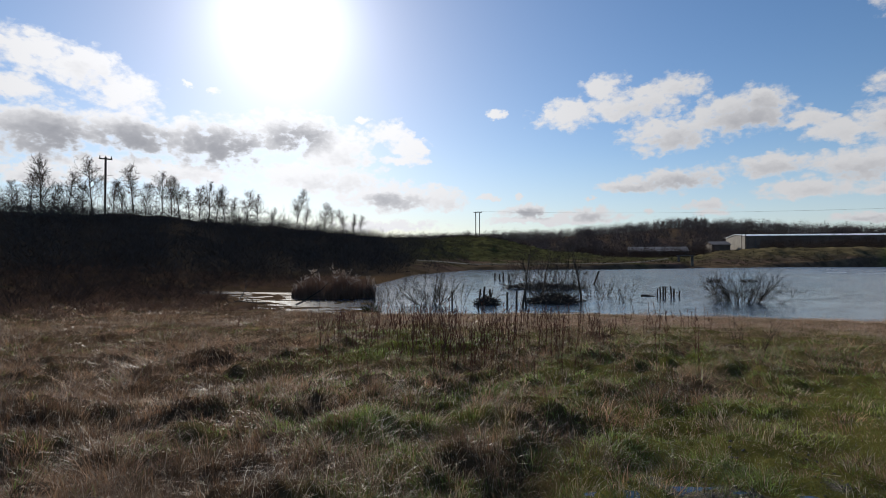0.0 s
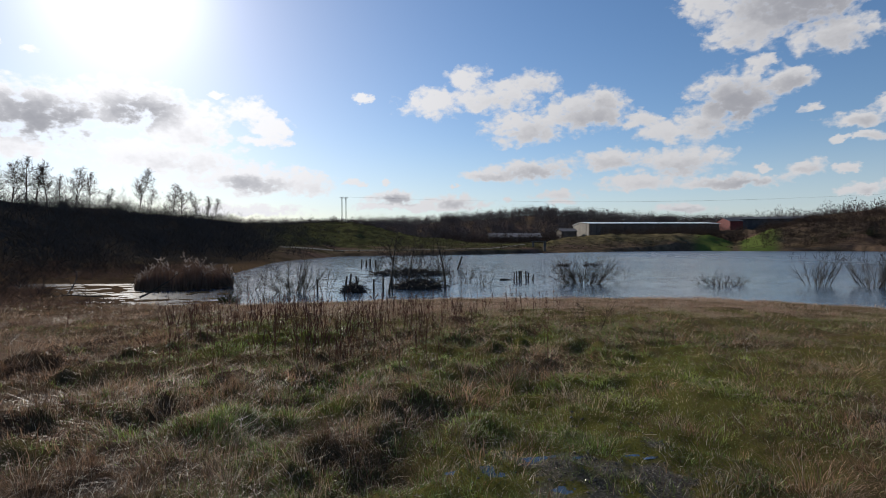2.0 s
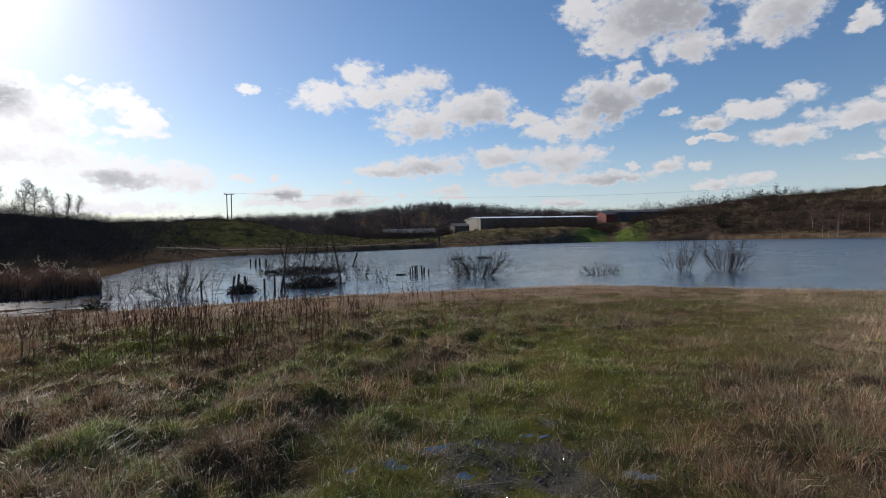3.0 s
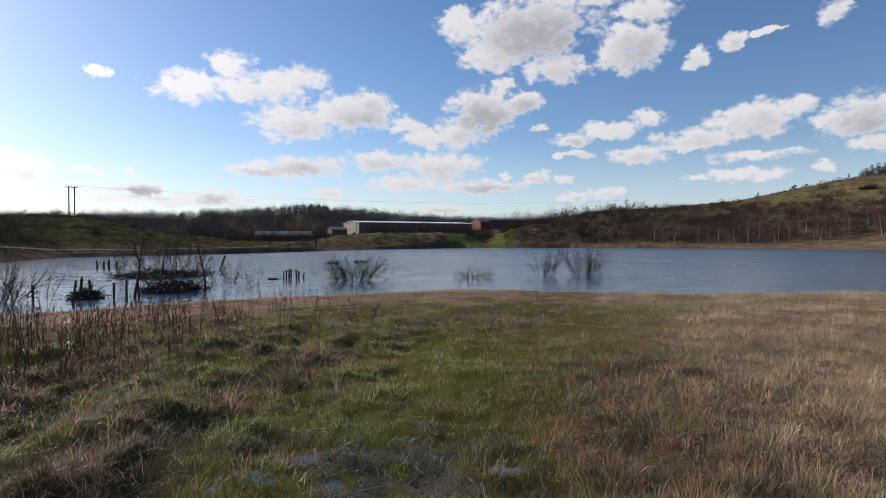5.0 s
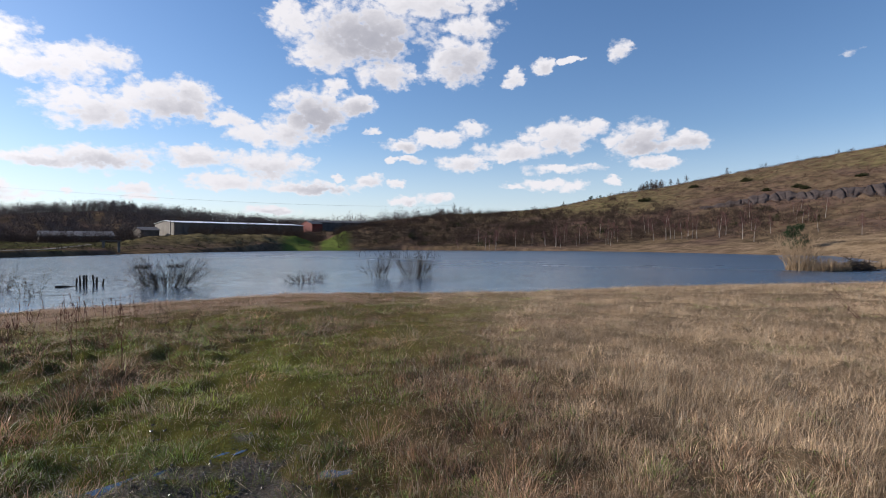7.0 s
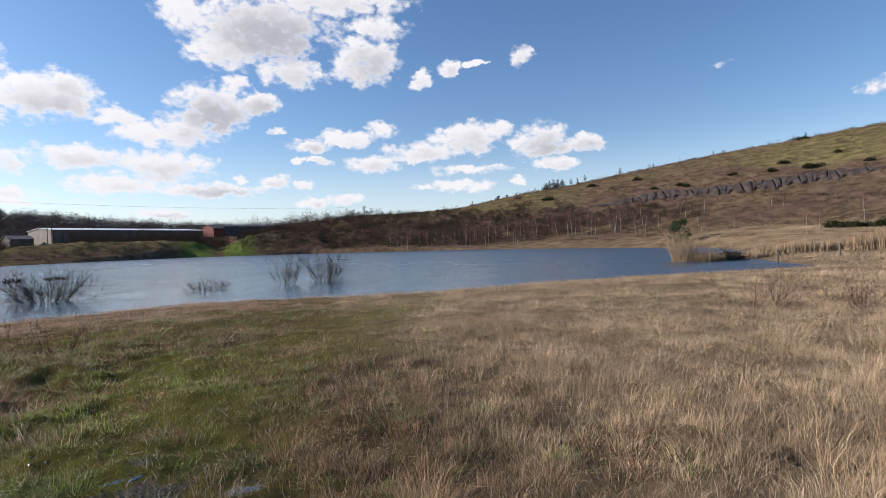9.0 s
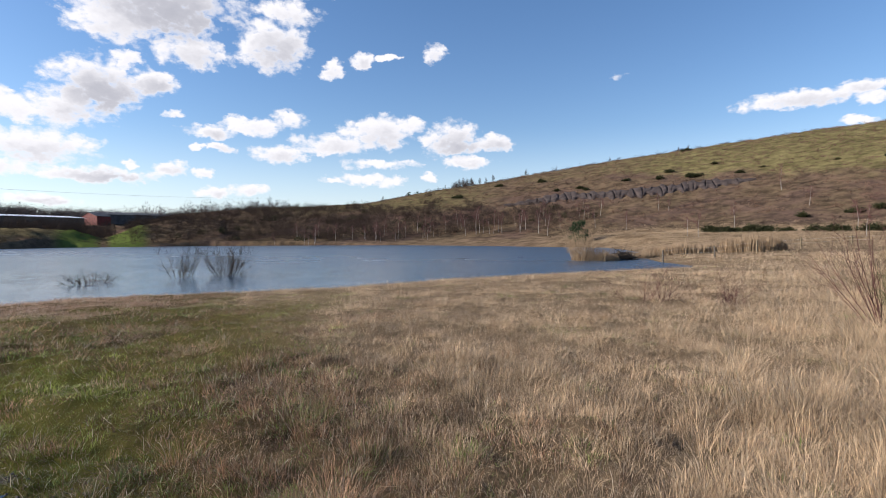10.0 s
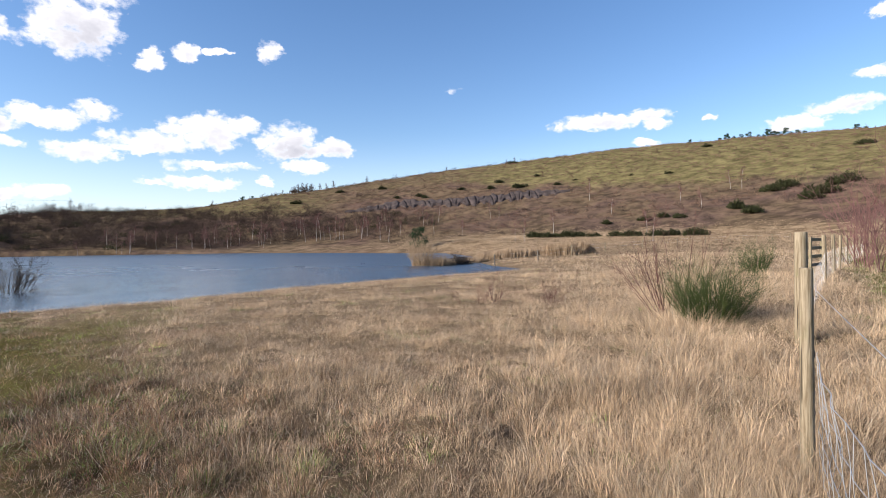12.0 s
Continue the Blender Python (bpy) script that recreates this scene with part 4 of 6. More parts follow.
# ---- overhead line ----
def line_pole(name, azimuth, dist, tall, twin, label):
    x, y = polar(azimuth, dist)
    rng = np.random.default_rng(int(dist))
    ob = holder(name, x, y, z_at(x, y), label, "pole", turn=-azimuth)
    for k in ((-0.75, 0.75) if twin else (0.0,)):
        shaft = part("shaft", round_post(rng, tall, 0.17, 10, 6, 0.02), POLE_WOOD, ob)
        shaft.location = (k, 0, 0)
    half = 1.6 if twin else 0.95
    part("crossarm", box(bmesh.new(), -half, -0.09, tall - 0.35, half, 0.09, tall - 0.15, 0.02), POLE_WOOD, ob)
    for k in (-half + 0.12, 0.0, half - 0.12):
        bm = bmesh.new()
        bmesh.ops.create_cone(bm, cap_ends=True, segments=10, radius1=0.09, radius2=0.06, depth=0.4, matrix=Matrix.Translation((k, 0, tall + 0.05)))
        part("insulator", bm, IRON, ob)
    return ob, (x, y, z_at(x, y) + tall + 0.2)


_, top_a = line_pole("line_pole", -32.6, 106, 9.6, False, "dark single timber power pole with a short crossarm")
_, top_b = line_pole("twin_line_pole", 3.75, 206, 9.9, True, "twin timber power poles joined by a crossarm on the hill")
_, top_c = line_pole("ridge_pole", 57.9, 336, 5.5, False, "small distant timber power pole on the scrubby skyline")
bm_rows = []
for k in (-0.8, 0.0, 0.8):
    a, b = np.array(top_b) + (k, 0, 0), np.array(top_c) + (k, 0, 0)
    pts = [a + (b - a) * s - (0, 0, 14 * s * (1 - s)) for s in np.linspace(0, 1, 25)]
    bm_rows += [[*p, *q, 0.011, 0.011] for p, q in zip(pts, pts[1:])]
tagged(new("power_line", mesh_from("power_line", *tubes(bm_rows, 3), IRON)), "thin dark power lines slung between the poles", "cable")

# ---- trees on the western ridge ----
rng = np.random.default_rng(21)
birch_kinds = [tree_thing(np.random.default_rng(30 + k), "birch_tree", "slender leafless birch on the dark ridge", "tree", "ridge birches", BARK, BARK,
                          tall=9.4, girth=0.14, boughs=26, twigs=13, spread=26 + 4 * k, thin=0.02, lean=rng.normal(0, 0.05), low=0.2 + 0.05 * (k % 3)) for k in range(5)]
RIDGE_TREES = [(-44, 0.9), (-42.4, 0.7), (-41, 0.85), (-39.3, 0.55), (-38.1, 0.65), (-37.3, 1.0), (-36.4, 0.5), (-35.4, 0.75), (-34.2, 0.55), (-33.5, 0.95), (-32.0, 0.6), (-31.2, 0.65),
               (-30.4, 0.9), (-29.4, 0.6), (-28.0, 0.8), (-27.2, 0.75), (-26.5, 0.78), (-25.6, 0.6), (-24.8, 0.75), (-23.9, 0.85), (-23.2, 0.75), (-22.4, 0.72), (-21.6, 0.6), (-20.4, 0.8), (-19.4, 0.65),
               (-18.0, 0.4), (-15.5, 0.85), (-14.6, 0.5), (-12.6, 0.7), (-11.9, 0.6), (-10.6, 0.55), (-9.6, 0.5), (-8.9, 0.45)]
for k, (azimuth, size) in enumerate(RIDGE_TREES):
    ridge = np.interp(azimuth, [-44, -28, -16, -8], [106, 109, 140, 178])
    x, y = polar(azimuth, ridge + rng.uniform(-3, 5))
    grown = size * (1 if ridge < 115 else ridge / 118)
    m = pose(x, y, z_at(x, y) - 0.1, 0, 0, rng.uniform(0, 360)) @ Matrix.Diagonal((grown, grown, grown, 1))
    copy = copy_thing(birch_kinds[k % 5], m) if k >= 5 else birch_kinds[k]
    copy.matrix_basis = m


# ---- scrub and woods ----
def scatter(rng, n, az0, az1, d0, d1, keep=None):
    """Random places of the plan in a sector, as rows of x, y and ground height."""
    a, d = rng.uniform(az0, az1, n), np.sqrt(rng.uniform(d0**2, d1**2, n))
    x, y = d * np.sin(np.radians(a)), d * np.cos(np.radians(a))
    z = height(x, y)
    ok = lake_gap(x, y) > 1.0
    if keep is not None:
        ok &= keep(x, y, z, a, d)
    return np.stack([x, y, z], -1)[ok]


def western(x, y, z, a, d):
    foot = np.interp(a, [-60, -28, -16, -8, 0], [46, 48, 54, 66, 95])
    ridge = np.interp(a, [-60, -28, -16, -8, 0], [106, 110, 138, 170, 195])
    thick = np.interp(a, [-10, -4, 2], [1.0, 0.55, 0.1])
    return (d > foot) & (d < ridge) & (rng.uniform(0, 1, len(a)) < thick + (waves(x, y, 20, 31) > 0.6) * 0.2)


rng = np.random.default_rng(5)
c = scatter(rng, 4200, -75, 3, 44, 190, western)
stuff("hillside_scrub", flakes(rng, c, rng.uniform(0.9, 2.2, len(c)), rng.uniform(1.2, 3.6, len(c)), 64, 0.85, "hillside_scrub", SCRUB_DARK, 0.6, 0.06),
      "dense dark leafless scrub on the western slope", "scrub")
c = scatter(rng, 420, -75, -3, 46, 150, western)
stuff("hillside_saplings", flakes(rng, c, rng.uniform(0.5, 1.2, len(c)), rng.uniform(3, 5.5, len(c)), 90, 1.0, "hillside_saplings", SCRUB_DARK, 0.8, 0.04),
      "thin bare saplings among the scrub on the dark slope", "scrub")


def eastern(x, y, z, a, d):
    s = waves(x, y, 24, 33)
    band = np.interp(a, [46, 60, 80, 92, 110, 135], [26, 20, 17, 12, 9, 10])
    return ((z < band + 4 * s) & (z > np.interp(a, [50, 75, 90, 135], [0.2, 0.8, 2.4, 4.0])) & (s > -0.55)) | ((s > 0.95) & (z < 30))


c = scatter(rng, 3700, 45, 92, 203, 336, eastern)
stuff("slope_scrub", flakes(rng, c, rng.uniform(0.8, 2.0, len(c)), rng.uniform(1.6, 4.2, len(c)) * (1 + 0.7 * (c[:, 2] < 9)), 110, 0.8, "slope_scrub", TWIG, 0.65, 0.08),
      "brown leafless scrub along the foot of the hill", "scrub")
c = scatter(rng, 3600, 84, 138, 150, 320, lambda x, y, z, a, d: ((waves(x, y, 30, 35) + 0.5 * waves(x, y, 9, 34) > 0.25) & (z > 3.6) & (z < 25)) | (waves(x, y, 13, 39) > 1.15))
stuff("heap_scrub", flakes(rng, c, rng.uniform(0.6, 1.5, len(c)), rng.uniform(0.6, 1.8, len(c)), 40, 0.7, "heap_scrub", TWIG, 0.6, 0.08),
      "low brown scrub and bramble on the spoil heap", "scrub")
c = scatter(rng, 300, 58, 132, 178, 250, lambda x, y, z, a, d: (waves(x, y, 40, 36) > 0.15) & (z < 12) & (z > 2.5))
stuff("red_birch_thicket", flakes(rng, c, rng.uniform(1.2, 2.2, len(c)), rng.uniform(3.5, 6.5, len(c)), 150, 0.9, "red_birch_thicket", TWIG_RED, 0.7, 0.035),
      "thicket of purple-red birch twigs at the hill's foot", "scrub")
c = scatter(rng, 760, 48, 92, 200, 300, lambda x, y, z, a, d: (waves(x, y, 26, 37) > 0.5) & (z < 15) & (z > 0.6))
stuff("gorse_thicket", flakes(rng, c, rng.uniform(1.2, 2.6, len(c)), rng.uniform(1.4, 2.8, len(c)), 110, 0.55, "gorse_thicket", GORSE, 0.4, 0.4),
      "dark green gorse thickets on the lower slope", "gorse")
c = scatter(rng, 700, 3, 40, 150, 262, lambda x, y, z, a, d: (z > 0.6) & ((waves(x, y, 14, 38) > 0.45) | (a > 33)) & (z < 6.5))
stuff("bank_scrub", flakes(rng, c, rng.uniform(0.5, 1.2, len(c)), rng.uniform(0.5, 1.4, len(c)), 40, 0.55, "bank_scrub", TWIG, 0.55, 0.1),
      "low brown scrub on the grassy bank", "scrub")
c = scatter(rng, 700, 14, 44, 258, 326, lambda x, y, z, a, d: (a < 27) | (a > 31))
stuff("yard_scrub", flakes(rng, c, rng.uniform(1.2, 2.4, len(c)), rng.uniform(4.0, 8.0, len(c)), 130, 0.9, "yard_scrub", TWIG, 0.7, 0.08),
      "bare thorn scrub behind the bank", "scrub")
c = scatter(rng, 2000, -6, 60, 400, 690)
stuff("far_wood", flakes(rng, c, rng.uniform(3.0, 5.5, len(c)), rng.uniform(8, 13.5, len(c)), 150, 1.5, "far_wood", HAZY_WOOD_TWIG, 0.5, 0.2),
      "distant leafless wood covering the hill", "woodland")
c = scatter(rng, 120, 0, 9, 200, 260, lambda x, y, z, a, d: d > 200)
stuff("ridge_saplings", flakes(rng, c, rng.uniform(0.5, 1.1, len(c)), rng.uniform(1.0, 2.4, len(c)), 40, 0.7, "ridge_saplings", TWIG, 0.75, 0.06),
      "small bare saplings along the green ridge", "scrub")
c = scatter(rng, 260, -6, 9, 196, 214)
stuff("skyline_saplings", flakes(rng, c, rng.uniform(0.4, 1.0, len(c)), rng.uniform(0.6, 2.6, len(c)) * (rng.uniform(0, 1, len(c)) ** 2 + 0.3), 30, 0.6, "skyline_saplings", TWIG, 0.75, 0.06),
      "straggling saplings along the dam's skyline", "scrub")
c = scatter(rng, 420, 60, 140, 318, 345)
stuff("crest_scrub", flakes(rng, c, rng.uniform(0.5, 1.6, len(c)), rng.uniform(0.5, 2.6, len(c)) * (rng.uniform(0, 1, len(c)) ** 2 + 0.25), 36, 0.8, "crest_scrub", TWIG, 0.7, 0.10),
      "thin scrub along the crest of the spoil heap", "scrub")

c = scatter(rng, 46, 77.0, 79.3, 327, 337)
stuff("crest_thicket", flakes(rng, c, rng.uniform(0.8, 1.5, len(c)), rng.uniform(2.4, 4.6, len(c)), 130, 0.7, "crest_thicket", TWIG, 0.7, 0.07),
      "rounded thicket of bare brown bushes on the crest", "scrub")

# big trees on the far hilltop
far_tree = tree_thing(np.random.default_rng(41), "hilltop_tree", "large leafless tree on the far wooded hilltop", "tree", "hilltop trees", BARK, TWIG,
                      tall=9, girth=0.3, boughs=20, twigs=10, spread=58, thin=0.07, low=0.3)
for k, (azimuth, size) in enumerate([(22.6, 0.85), (23.3, 1.0), (24.0, 1.05), (24.8, 1.0), (25.6, 1.0), (26.3, 0.9), (38.0, 0.9), (39.0, 1.0), (39.6, 0.85), (40.3, 0.95), (41.2, 0.8), (44.5, 0.8), (46.5, 0.9), (47.4, 0.8)]):
    x, y = polar(azimuth, 636 if azimuth < 30 else 560)
    m = pose(x, y, z_at(x, y) + (6 if azimuth < 30 else 2), 0, 0, 77 * k) @ Matrix.Diagonal((size, size, size, 1))
    m.translation.z = z_at(x, y)
    (copy_thing(far_tree, m) if k else far_tree).matrix_basis = m

# birches at the foot of the heap
white_kinds = [tree_thing(np.random.default_rng(50 + k), "silver_birch", "pale-stemmed leafless birch at the foot of the hill", "tree", "hill birches", BIRCH, TWIG_RED,
                          tall=8.0, girth=0.11, boughs=15, twigs=7, spread=24 + 3 * k, thin=0.02, lean=0.06 * (k - 1), low=0.35) for k in range(4)]
FOOT_BIRCHES = [(64.5, 206, 0.8), (66.2, 207, 0.7), (68.8, 205, 0.9), (71.1, 206, 1.0), (71.9, 209, 0.8), (74.0, 206, 1.0), (74.9, 208, 0.7), (78.4, 203, 1.0), (79.5, 203, 1.25), (79.9, 205, 1.1), (82.3, 199, 0.9), (84.2, 197, 1.05),
                (86.2, 190, 1.0), (87.1, 180, 0.9), (88.4, 195, 0.7), (92.0, 188, 0.8), (95.0, 178, 0.7), (98.1, 205, 0.75), (99.0, 203, 0.6), (100.7, 118, 0.5), (101.7, 112, 0.55), (104.7, 165, 0.95), (108.5, 212, 1.0), (110.6, 190, 0.7),
                (114.0, 150, 0.8), (114.6, 108, 0.62), (117.1, 196, 0.7), (121.5, 205, 0.8), (122.4, 204, 0.95), (119.0, 185, 0.7)]
r2 = np.random.default_rng(58)
FOOT_BIRCHES += [(r2.uniform(58, 93), r2.uniform(198, 222), r2.uniform(0.5, 0.95)) for _ in range(46)]
for k, (azimuth, dist, size) in enumerate(FOOT_BIRCHES):
    x, y = polar(azimuth, dist)
    m = pose(x, y, z_at(x, y) - 0.1, 0, 0, 53 * k) @ Matrix.Diagonal((size, size, size, 1))
    (copy_thing(white_kinds[k % 4], m) if k >= 4 else white_kinds[k]).matrix_basis = m


def pine(seed, tall):
    """A small pine: trunk and whorls of drooping needle sprays."""
    rng = np.random.default_rng(seed)
    ob = holder("pine_tree", 0, 0, 0, "small dark green pine", "tree", "pines")
    trunk, _ = limb(rng, (0, 0, -0.2), (0, 0, 1), tall + 0.1, 0.05 * tall / 3, 6, 0.02, 0.2)
    mesh_part("trunk", mesh_from("trunk", *rod(*along(trunk)), BARK, True), ob)
    c = []
    for k in range(30):
        up = rng.uniform(0.0, 0.88)
        out, a = tall * 0.34 * math.sqrt(max(1 - ((up - 0.32) / 0.66) ** 2, 0.03)) * rng.uniform(0.35, 1.1), 2.4 * k + rng.uniform(0, 1)
        c.append((out * math.cos(a), out * math.sin(a), tall * up))
    rad = [tall * rng.uniform(0.07, 0.15) for _ in c]
    mesh_part("needles", flakes(rng, c, rad, tall * 0.17, 90, tall * 0.075, "needles", PINE, 0.6, 0.25, False), ob)
    return ob


pines = [pine(61, 3.0), pine(62, 2.4), pine(63, 3.5), pine(64, 2.1)]
PINES = [(90.3, 134, 1.5), (120.6, 318, 0.9), (121.2, 319, 1.0), (121.8, 318, 1.0), (123.0, 318, 1.1), (123.8, 317, 1.0), (124.6, 318, 1.25), (125.3, 318, 1.2), (125.9, 317, 1.3), (126.3, 317, 1.1), (131.0, 316, 0.9), (131.6, 316, 0.9), (122.4, 319, 0.9), (124.2, 316, 0.9), (125.0, 319, 1.0), (125.6, 319, 0.9), (126.8, 318, 1.0), (127.3, 317, 1.1), (118.0, 320, 0.7), (73.2, 333, 0.9), (72.3, 333, 0.9), (71.6, 333, 0.7)]
for k, (azimuth, dist, size) in enumerate(PINES):
    x, y = polar(azimuth, dist)
    m = pose(x, y, z_at(x, y) - (0.9 if dist > 300 else 0.05), 0, 0, 71 * k) @ Matrix.Diagonal((size * 1.2, size * 1.2, size * 1.15, 1))
    (copy_thing(pines[k * 3 % 4], m) if k >= 4 else pines[k]).matrix_basis = m


def bush_mesh(seed, mat, radius, tall, size, count):
    rng = np.random.default_rng(seed)
    c = np.stack([rng.normal(0, radius * 0.45, 7), rng.normal(0, radius * 0.45, 7), np.zeros(7)], -1)
    return flakes(rng, c, radius * rng.uniform(0.4, 0.8, 7), tall * rng.uniform(0.6, 1.05, 7), count, size, "gorse_bush", mat, 0.45, 0.35)


gorse_meshes = [bush_mesh(70 + k, GORSE, 2.0, 1.6, 0.45, 170) for k in range(3)]
GORSE_BUSHES = [(99.1, 260, 1.0), (98.2, 252, 1.1), (100.9, 248, 1.25), (101.6, 248, 0.9), (103, 264, 0.8), (105.2, 243, 0.8), (116.1, 237, 0.7), (112.6, 240, 0.5), (107.0, 246, 0.5), (95.0, 258, 0.8), (91.0, 254, 0.8),
                (102.9, 152, 1.2), (104.5, 150, 1.0), (106.2, 148, 1.2), (107.3, 148, 1.1), (109.0, 152, 0.8), (111.0, 148, 1.0), (112.4, 146, 1.1), (114.9, 142, 1.2), (116.3, 143, 1.1), (118.6, 140, 1.3),
                (126.0, 199, 1.6), (129.5, 193, 1.5), (127.5, 180, 1.5), (124.8, 195, 1.5), (121.9, 180, 1.5), (123.4, 172, 1.3), (128.6, 185, 1.7), (130.5, 195, 1.6), (115.4, 178, 1.0), (113.8, 176, 0.9), (110.0, 178, 0.9), (117.0, 176, 0.9),
                (100.6, 318, 1.2), (86.5, 290, 1.2), (82.0, 300, 1.1), (77.5, 285, 1.2), (88.0, 262, 0.9), (131.5, 250, 1.2), (119.5, 282, 1.0), (90.5, 258, 0.9)]
for k, (azimuth, dist, size) in enumerate(GORSE_BUSHES):
    x, y = polar(azimuth, dist)
    ob = new("gorse_bush", gorse_meshes[k % 3])
    ob.matrix_basis = pose(x, y, z_at(x, y) - 0.1, 0, 0, 67 * k) @ Matrix.Diagonal((size, size, size * 1.15, 1))
    tagged(ob, "dark green gorse bush on the rough slope", "bush", "gorse bushes")

# a clump of bare trees and lone trees on the crest
crest_kind = tree_thing(np.random.default_rng(81), "crest_tree", "small bare tree on the crest of the heap", "tree", "crest trees", BARK, TWIG,
                        tall=5.0, girth=0.12, boughs=18, twigs=8, spread=42, thin=0.035, low=0.15)
for k, (azimuth, size) in enumerate([(77.4, 0.8), (77.8, 1.0), (78.2, 1.05), (78.6, 1.0), (79.0, 0.95), (79.9, 0.8), (80.6, 0.7), (81.4, 0.9), (84.9, 0.75), (76.2, 0.5), (88.0, 0.55), (93.4, 0.5), (99.9, 0.6), (100.8, 0.7), (58.6, 0.9), (69.5, 0.6)]):
    x, y = polar(azimuth, 333)
    m = pose(x, y, z_at(x, y) - 0.1, 0, 0, 61 * k) @ Matrix.Diagonal((size, size, size, 1))
    (copy_thing(crest_kind, m) if k else crest_kind).matrix_basis = m


def spoil_face():
    """The gullied grey face cut into the heap: a strip of ribs and runnels lying on the slope."""
    n_a, n_d = 420, 16
    bearing = np.linspace(82.5, 106.5, n_a)
    mid = np.interp(bearing, [82, 85, 87, 89.5, 94, 98.6, 101, 104.3, 107], [253, 251, 250, 248, 236, 233, 233, 231, 229])
    half = 1.1 * (0.75 + 0.35 * np.sin(bearing * 1.9) * np.sin(bearing * 4.7 + 1)) * np.interp(bearing, [82, 85, 88, 91, 95, 99, 102, 104.5, 106.5], [0.6, 4, 8, 6, 7, 8, 7, 4, 0.6])
    s = np.linspace(-1, 1, n_d)
    d = mid[None] + half[None] * s[:, None]
    b = np.radians(bearing)[None] + 0 * d
    x, y = d * np.sin(b), d * np.cos(b)
    rng = np.random.default_rng(7)
    walk_on = np.cumsum(rng.uniform(0.1, 1.0, n_a) * (0.6 + 0.8 * np.abs(np.sin(bearing * 1.7)))) * 0.42
    slant = walk_on[None] + 1.1 * s[:, None] * np.sin(bearing * 2.7)[None]
    run = 0.6 * np.abs(np.sin(slant)) + 0.4 * np.abs(np.sin(slant * 2.3 + 1 + 0.6 * s[:, None]))
    ribs = (1 - np.exp(-((run / 0.3) ** 2)) - 0.75) * 1.9 * np.interp(np.sin(bearing * 2.3) + rng.normal(0, 0.1, n_a), [-1, 1], [0.5, 1.0])[None]
    body = np.cos(s * np.pi / 2)[:, None] ** 0.6
    z = height(x, y) + 0.25 + ribs * body * np.minimum(half / 6, 1)[None] + 0.5 * body
    edge = np.abs(s)[:, None] > 0.99
    z = np.where(edge, height(x, y) - 0.15, z)
    verts = np.stack([x, y, z], -1).reshape(-1, 3)
    i, j = np.meshgrid(np.arange(n_d - 1), np.arange(n_a - 1), indexing="ij")
    q = np.stack([i * n_a + j, i * n_a + j + 1, (i + 1) * n_a + j + 1, (i + 1) * n_a + j], -1).reshape(-1, 4)
    return mesh_from("spoil_face", verts, q, SPOIL, True)


tagged(new("spoil_face", spoil_face()), "gullied grey shale face across the hillside", "rock face", kind="structure")

# gravel track along the far shore
def strip(name, line, width, mat, lift=0.06):
    pts = np.array(line, float)
    t = np.linspace(0, len(pts) - 1, 60)
    x, y = np.interp(t, np.arange(len(pts)), pts[:, 0]), np.interp(t, np.arange(len(pts)), pts[:, 1])
    dx, dy = np.gradient(x), np.gradient(y)
    ln = np.hypot(dx, dy)
    rows = []
    for o in (-0.5, -0.17, 0.17, 0.5):
        px, py = x - dy / ln * width * o, y + dx / ln * width * o
        rows.append(np.stack([px, py, height(px, py) + lift - 0.12 * (abs(o) > 0.4)], -1))
    v = np.concatenate(rows)
    i, j = np.meshgrid(np.arange(3), np.arange(59), indexing="ij")
    q = np.stack([i * 60 + j, i * 60 + j + 1, (i + 1) * 60 + j + 1, (i + 1) * 60 + j], -1).reshape(-1, 4)
    return mesh_from(name, v, q, mat, True)


track = [polar(a, d) for a, d in ((-3, 112), (0, 122), (3, 131), (8, 137), (13, 141), (18, 147), (20, 158), (21.5, 172), (23, 190))]
tagged(new("track", strip("track", track, 1.4, GRAVEL, 0.2)), "dull gravel track along the far shore", "path", kind="structure")

# ---- in the water ----
rng = np.random.default_rng(90)
SHORE = WATER - 0.1
bush_b = shrub_thing(np.random.default_rng(91), "drowned_willow", 16.2, 29.1, SHORE, "bare willow bush standing in the lake with snagged weed", BARK, "lake bushes",
                     stems=80, tall=1.75, spread=1.1, radius=0.015, twigs=12, base=1.0)
for dx, dy, dz, rad in ((0.7, 0.2, 1.15, 0.42), (-1.3, 0.1, 1.15, 0.34)):
    c = np.array([[16.2 + dx, 29.1 + dy, SHORE + dz]])
    snag = new("snagged_weed", flakes(rng, c, rad, 0.14, 160, 0.16, "snagged_weed", DEAD_WOOD, 0.3, 0.2, False))
    tagged(snag, "dark raft of weed snagged in the willow twigs", "debris", "snagged weed")
shrub_thing(np.random.default_rng(92), "drowned_willow", 27.9, 23.6, SHORE, "upright bare willow standing in the lake", BARK, "lake bushes",
            stems=20, tall=1.75, spread=0.45, radius=0.017, twigs=13, base=0.5)
shrub_thing(np.random.default_rng(93), "drowned_willow", 30.0, 22.1, SHORE, "broad bare willow standing in the lake", BARK, "lake bushes",
            stems=40, tall=1.8, spread=0.85, radius=0.018, twigs=13, base=0.6)
shrub_thing(np.random.default_rng(94), "drowned_willow", 23.2, 25.6, SHORE, "low bare willow standing in the lake", BARK, "lake bushes",
            stems=34, tall=0.95, spread=1.25, radius=0.013, twigs=10, base=0.5)
shrub_thing(np.random.default_rng(95), "drowned_willow", -0.7, 27.4, SHORE, "leaning bare willow bush in the shallows", BARK, "lake bushes",
            stems=24, tall=1.8, spread=1.0, radius=0.022, twigs=14, base=0.5)
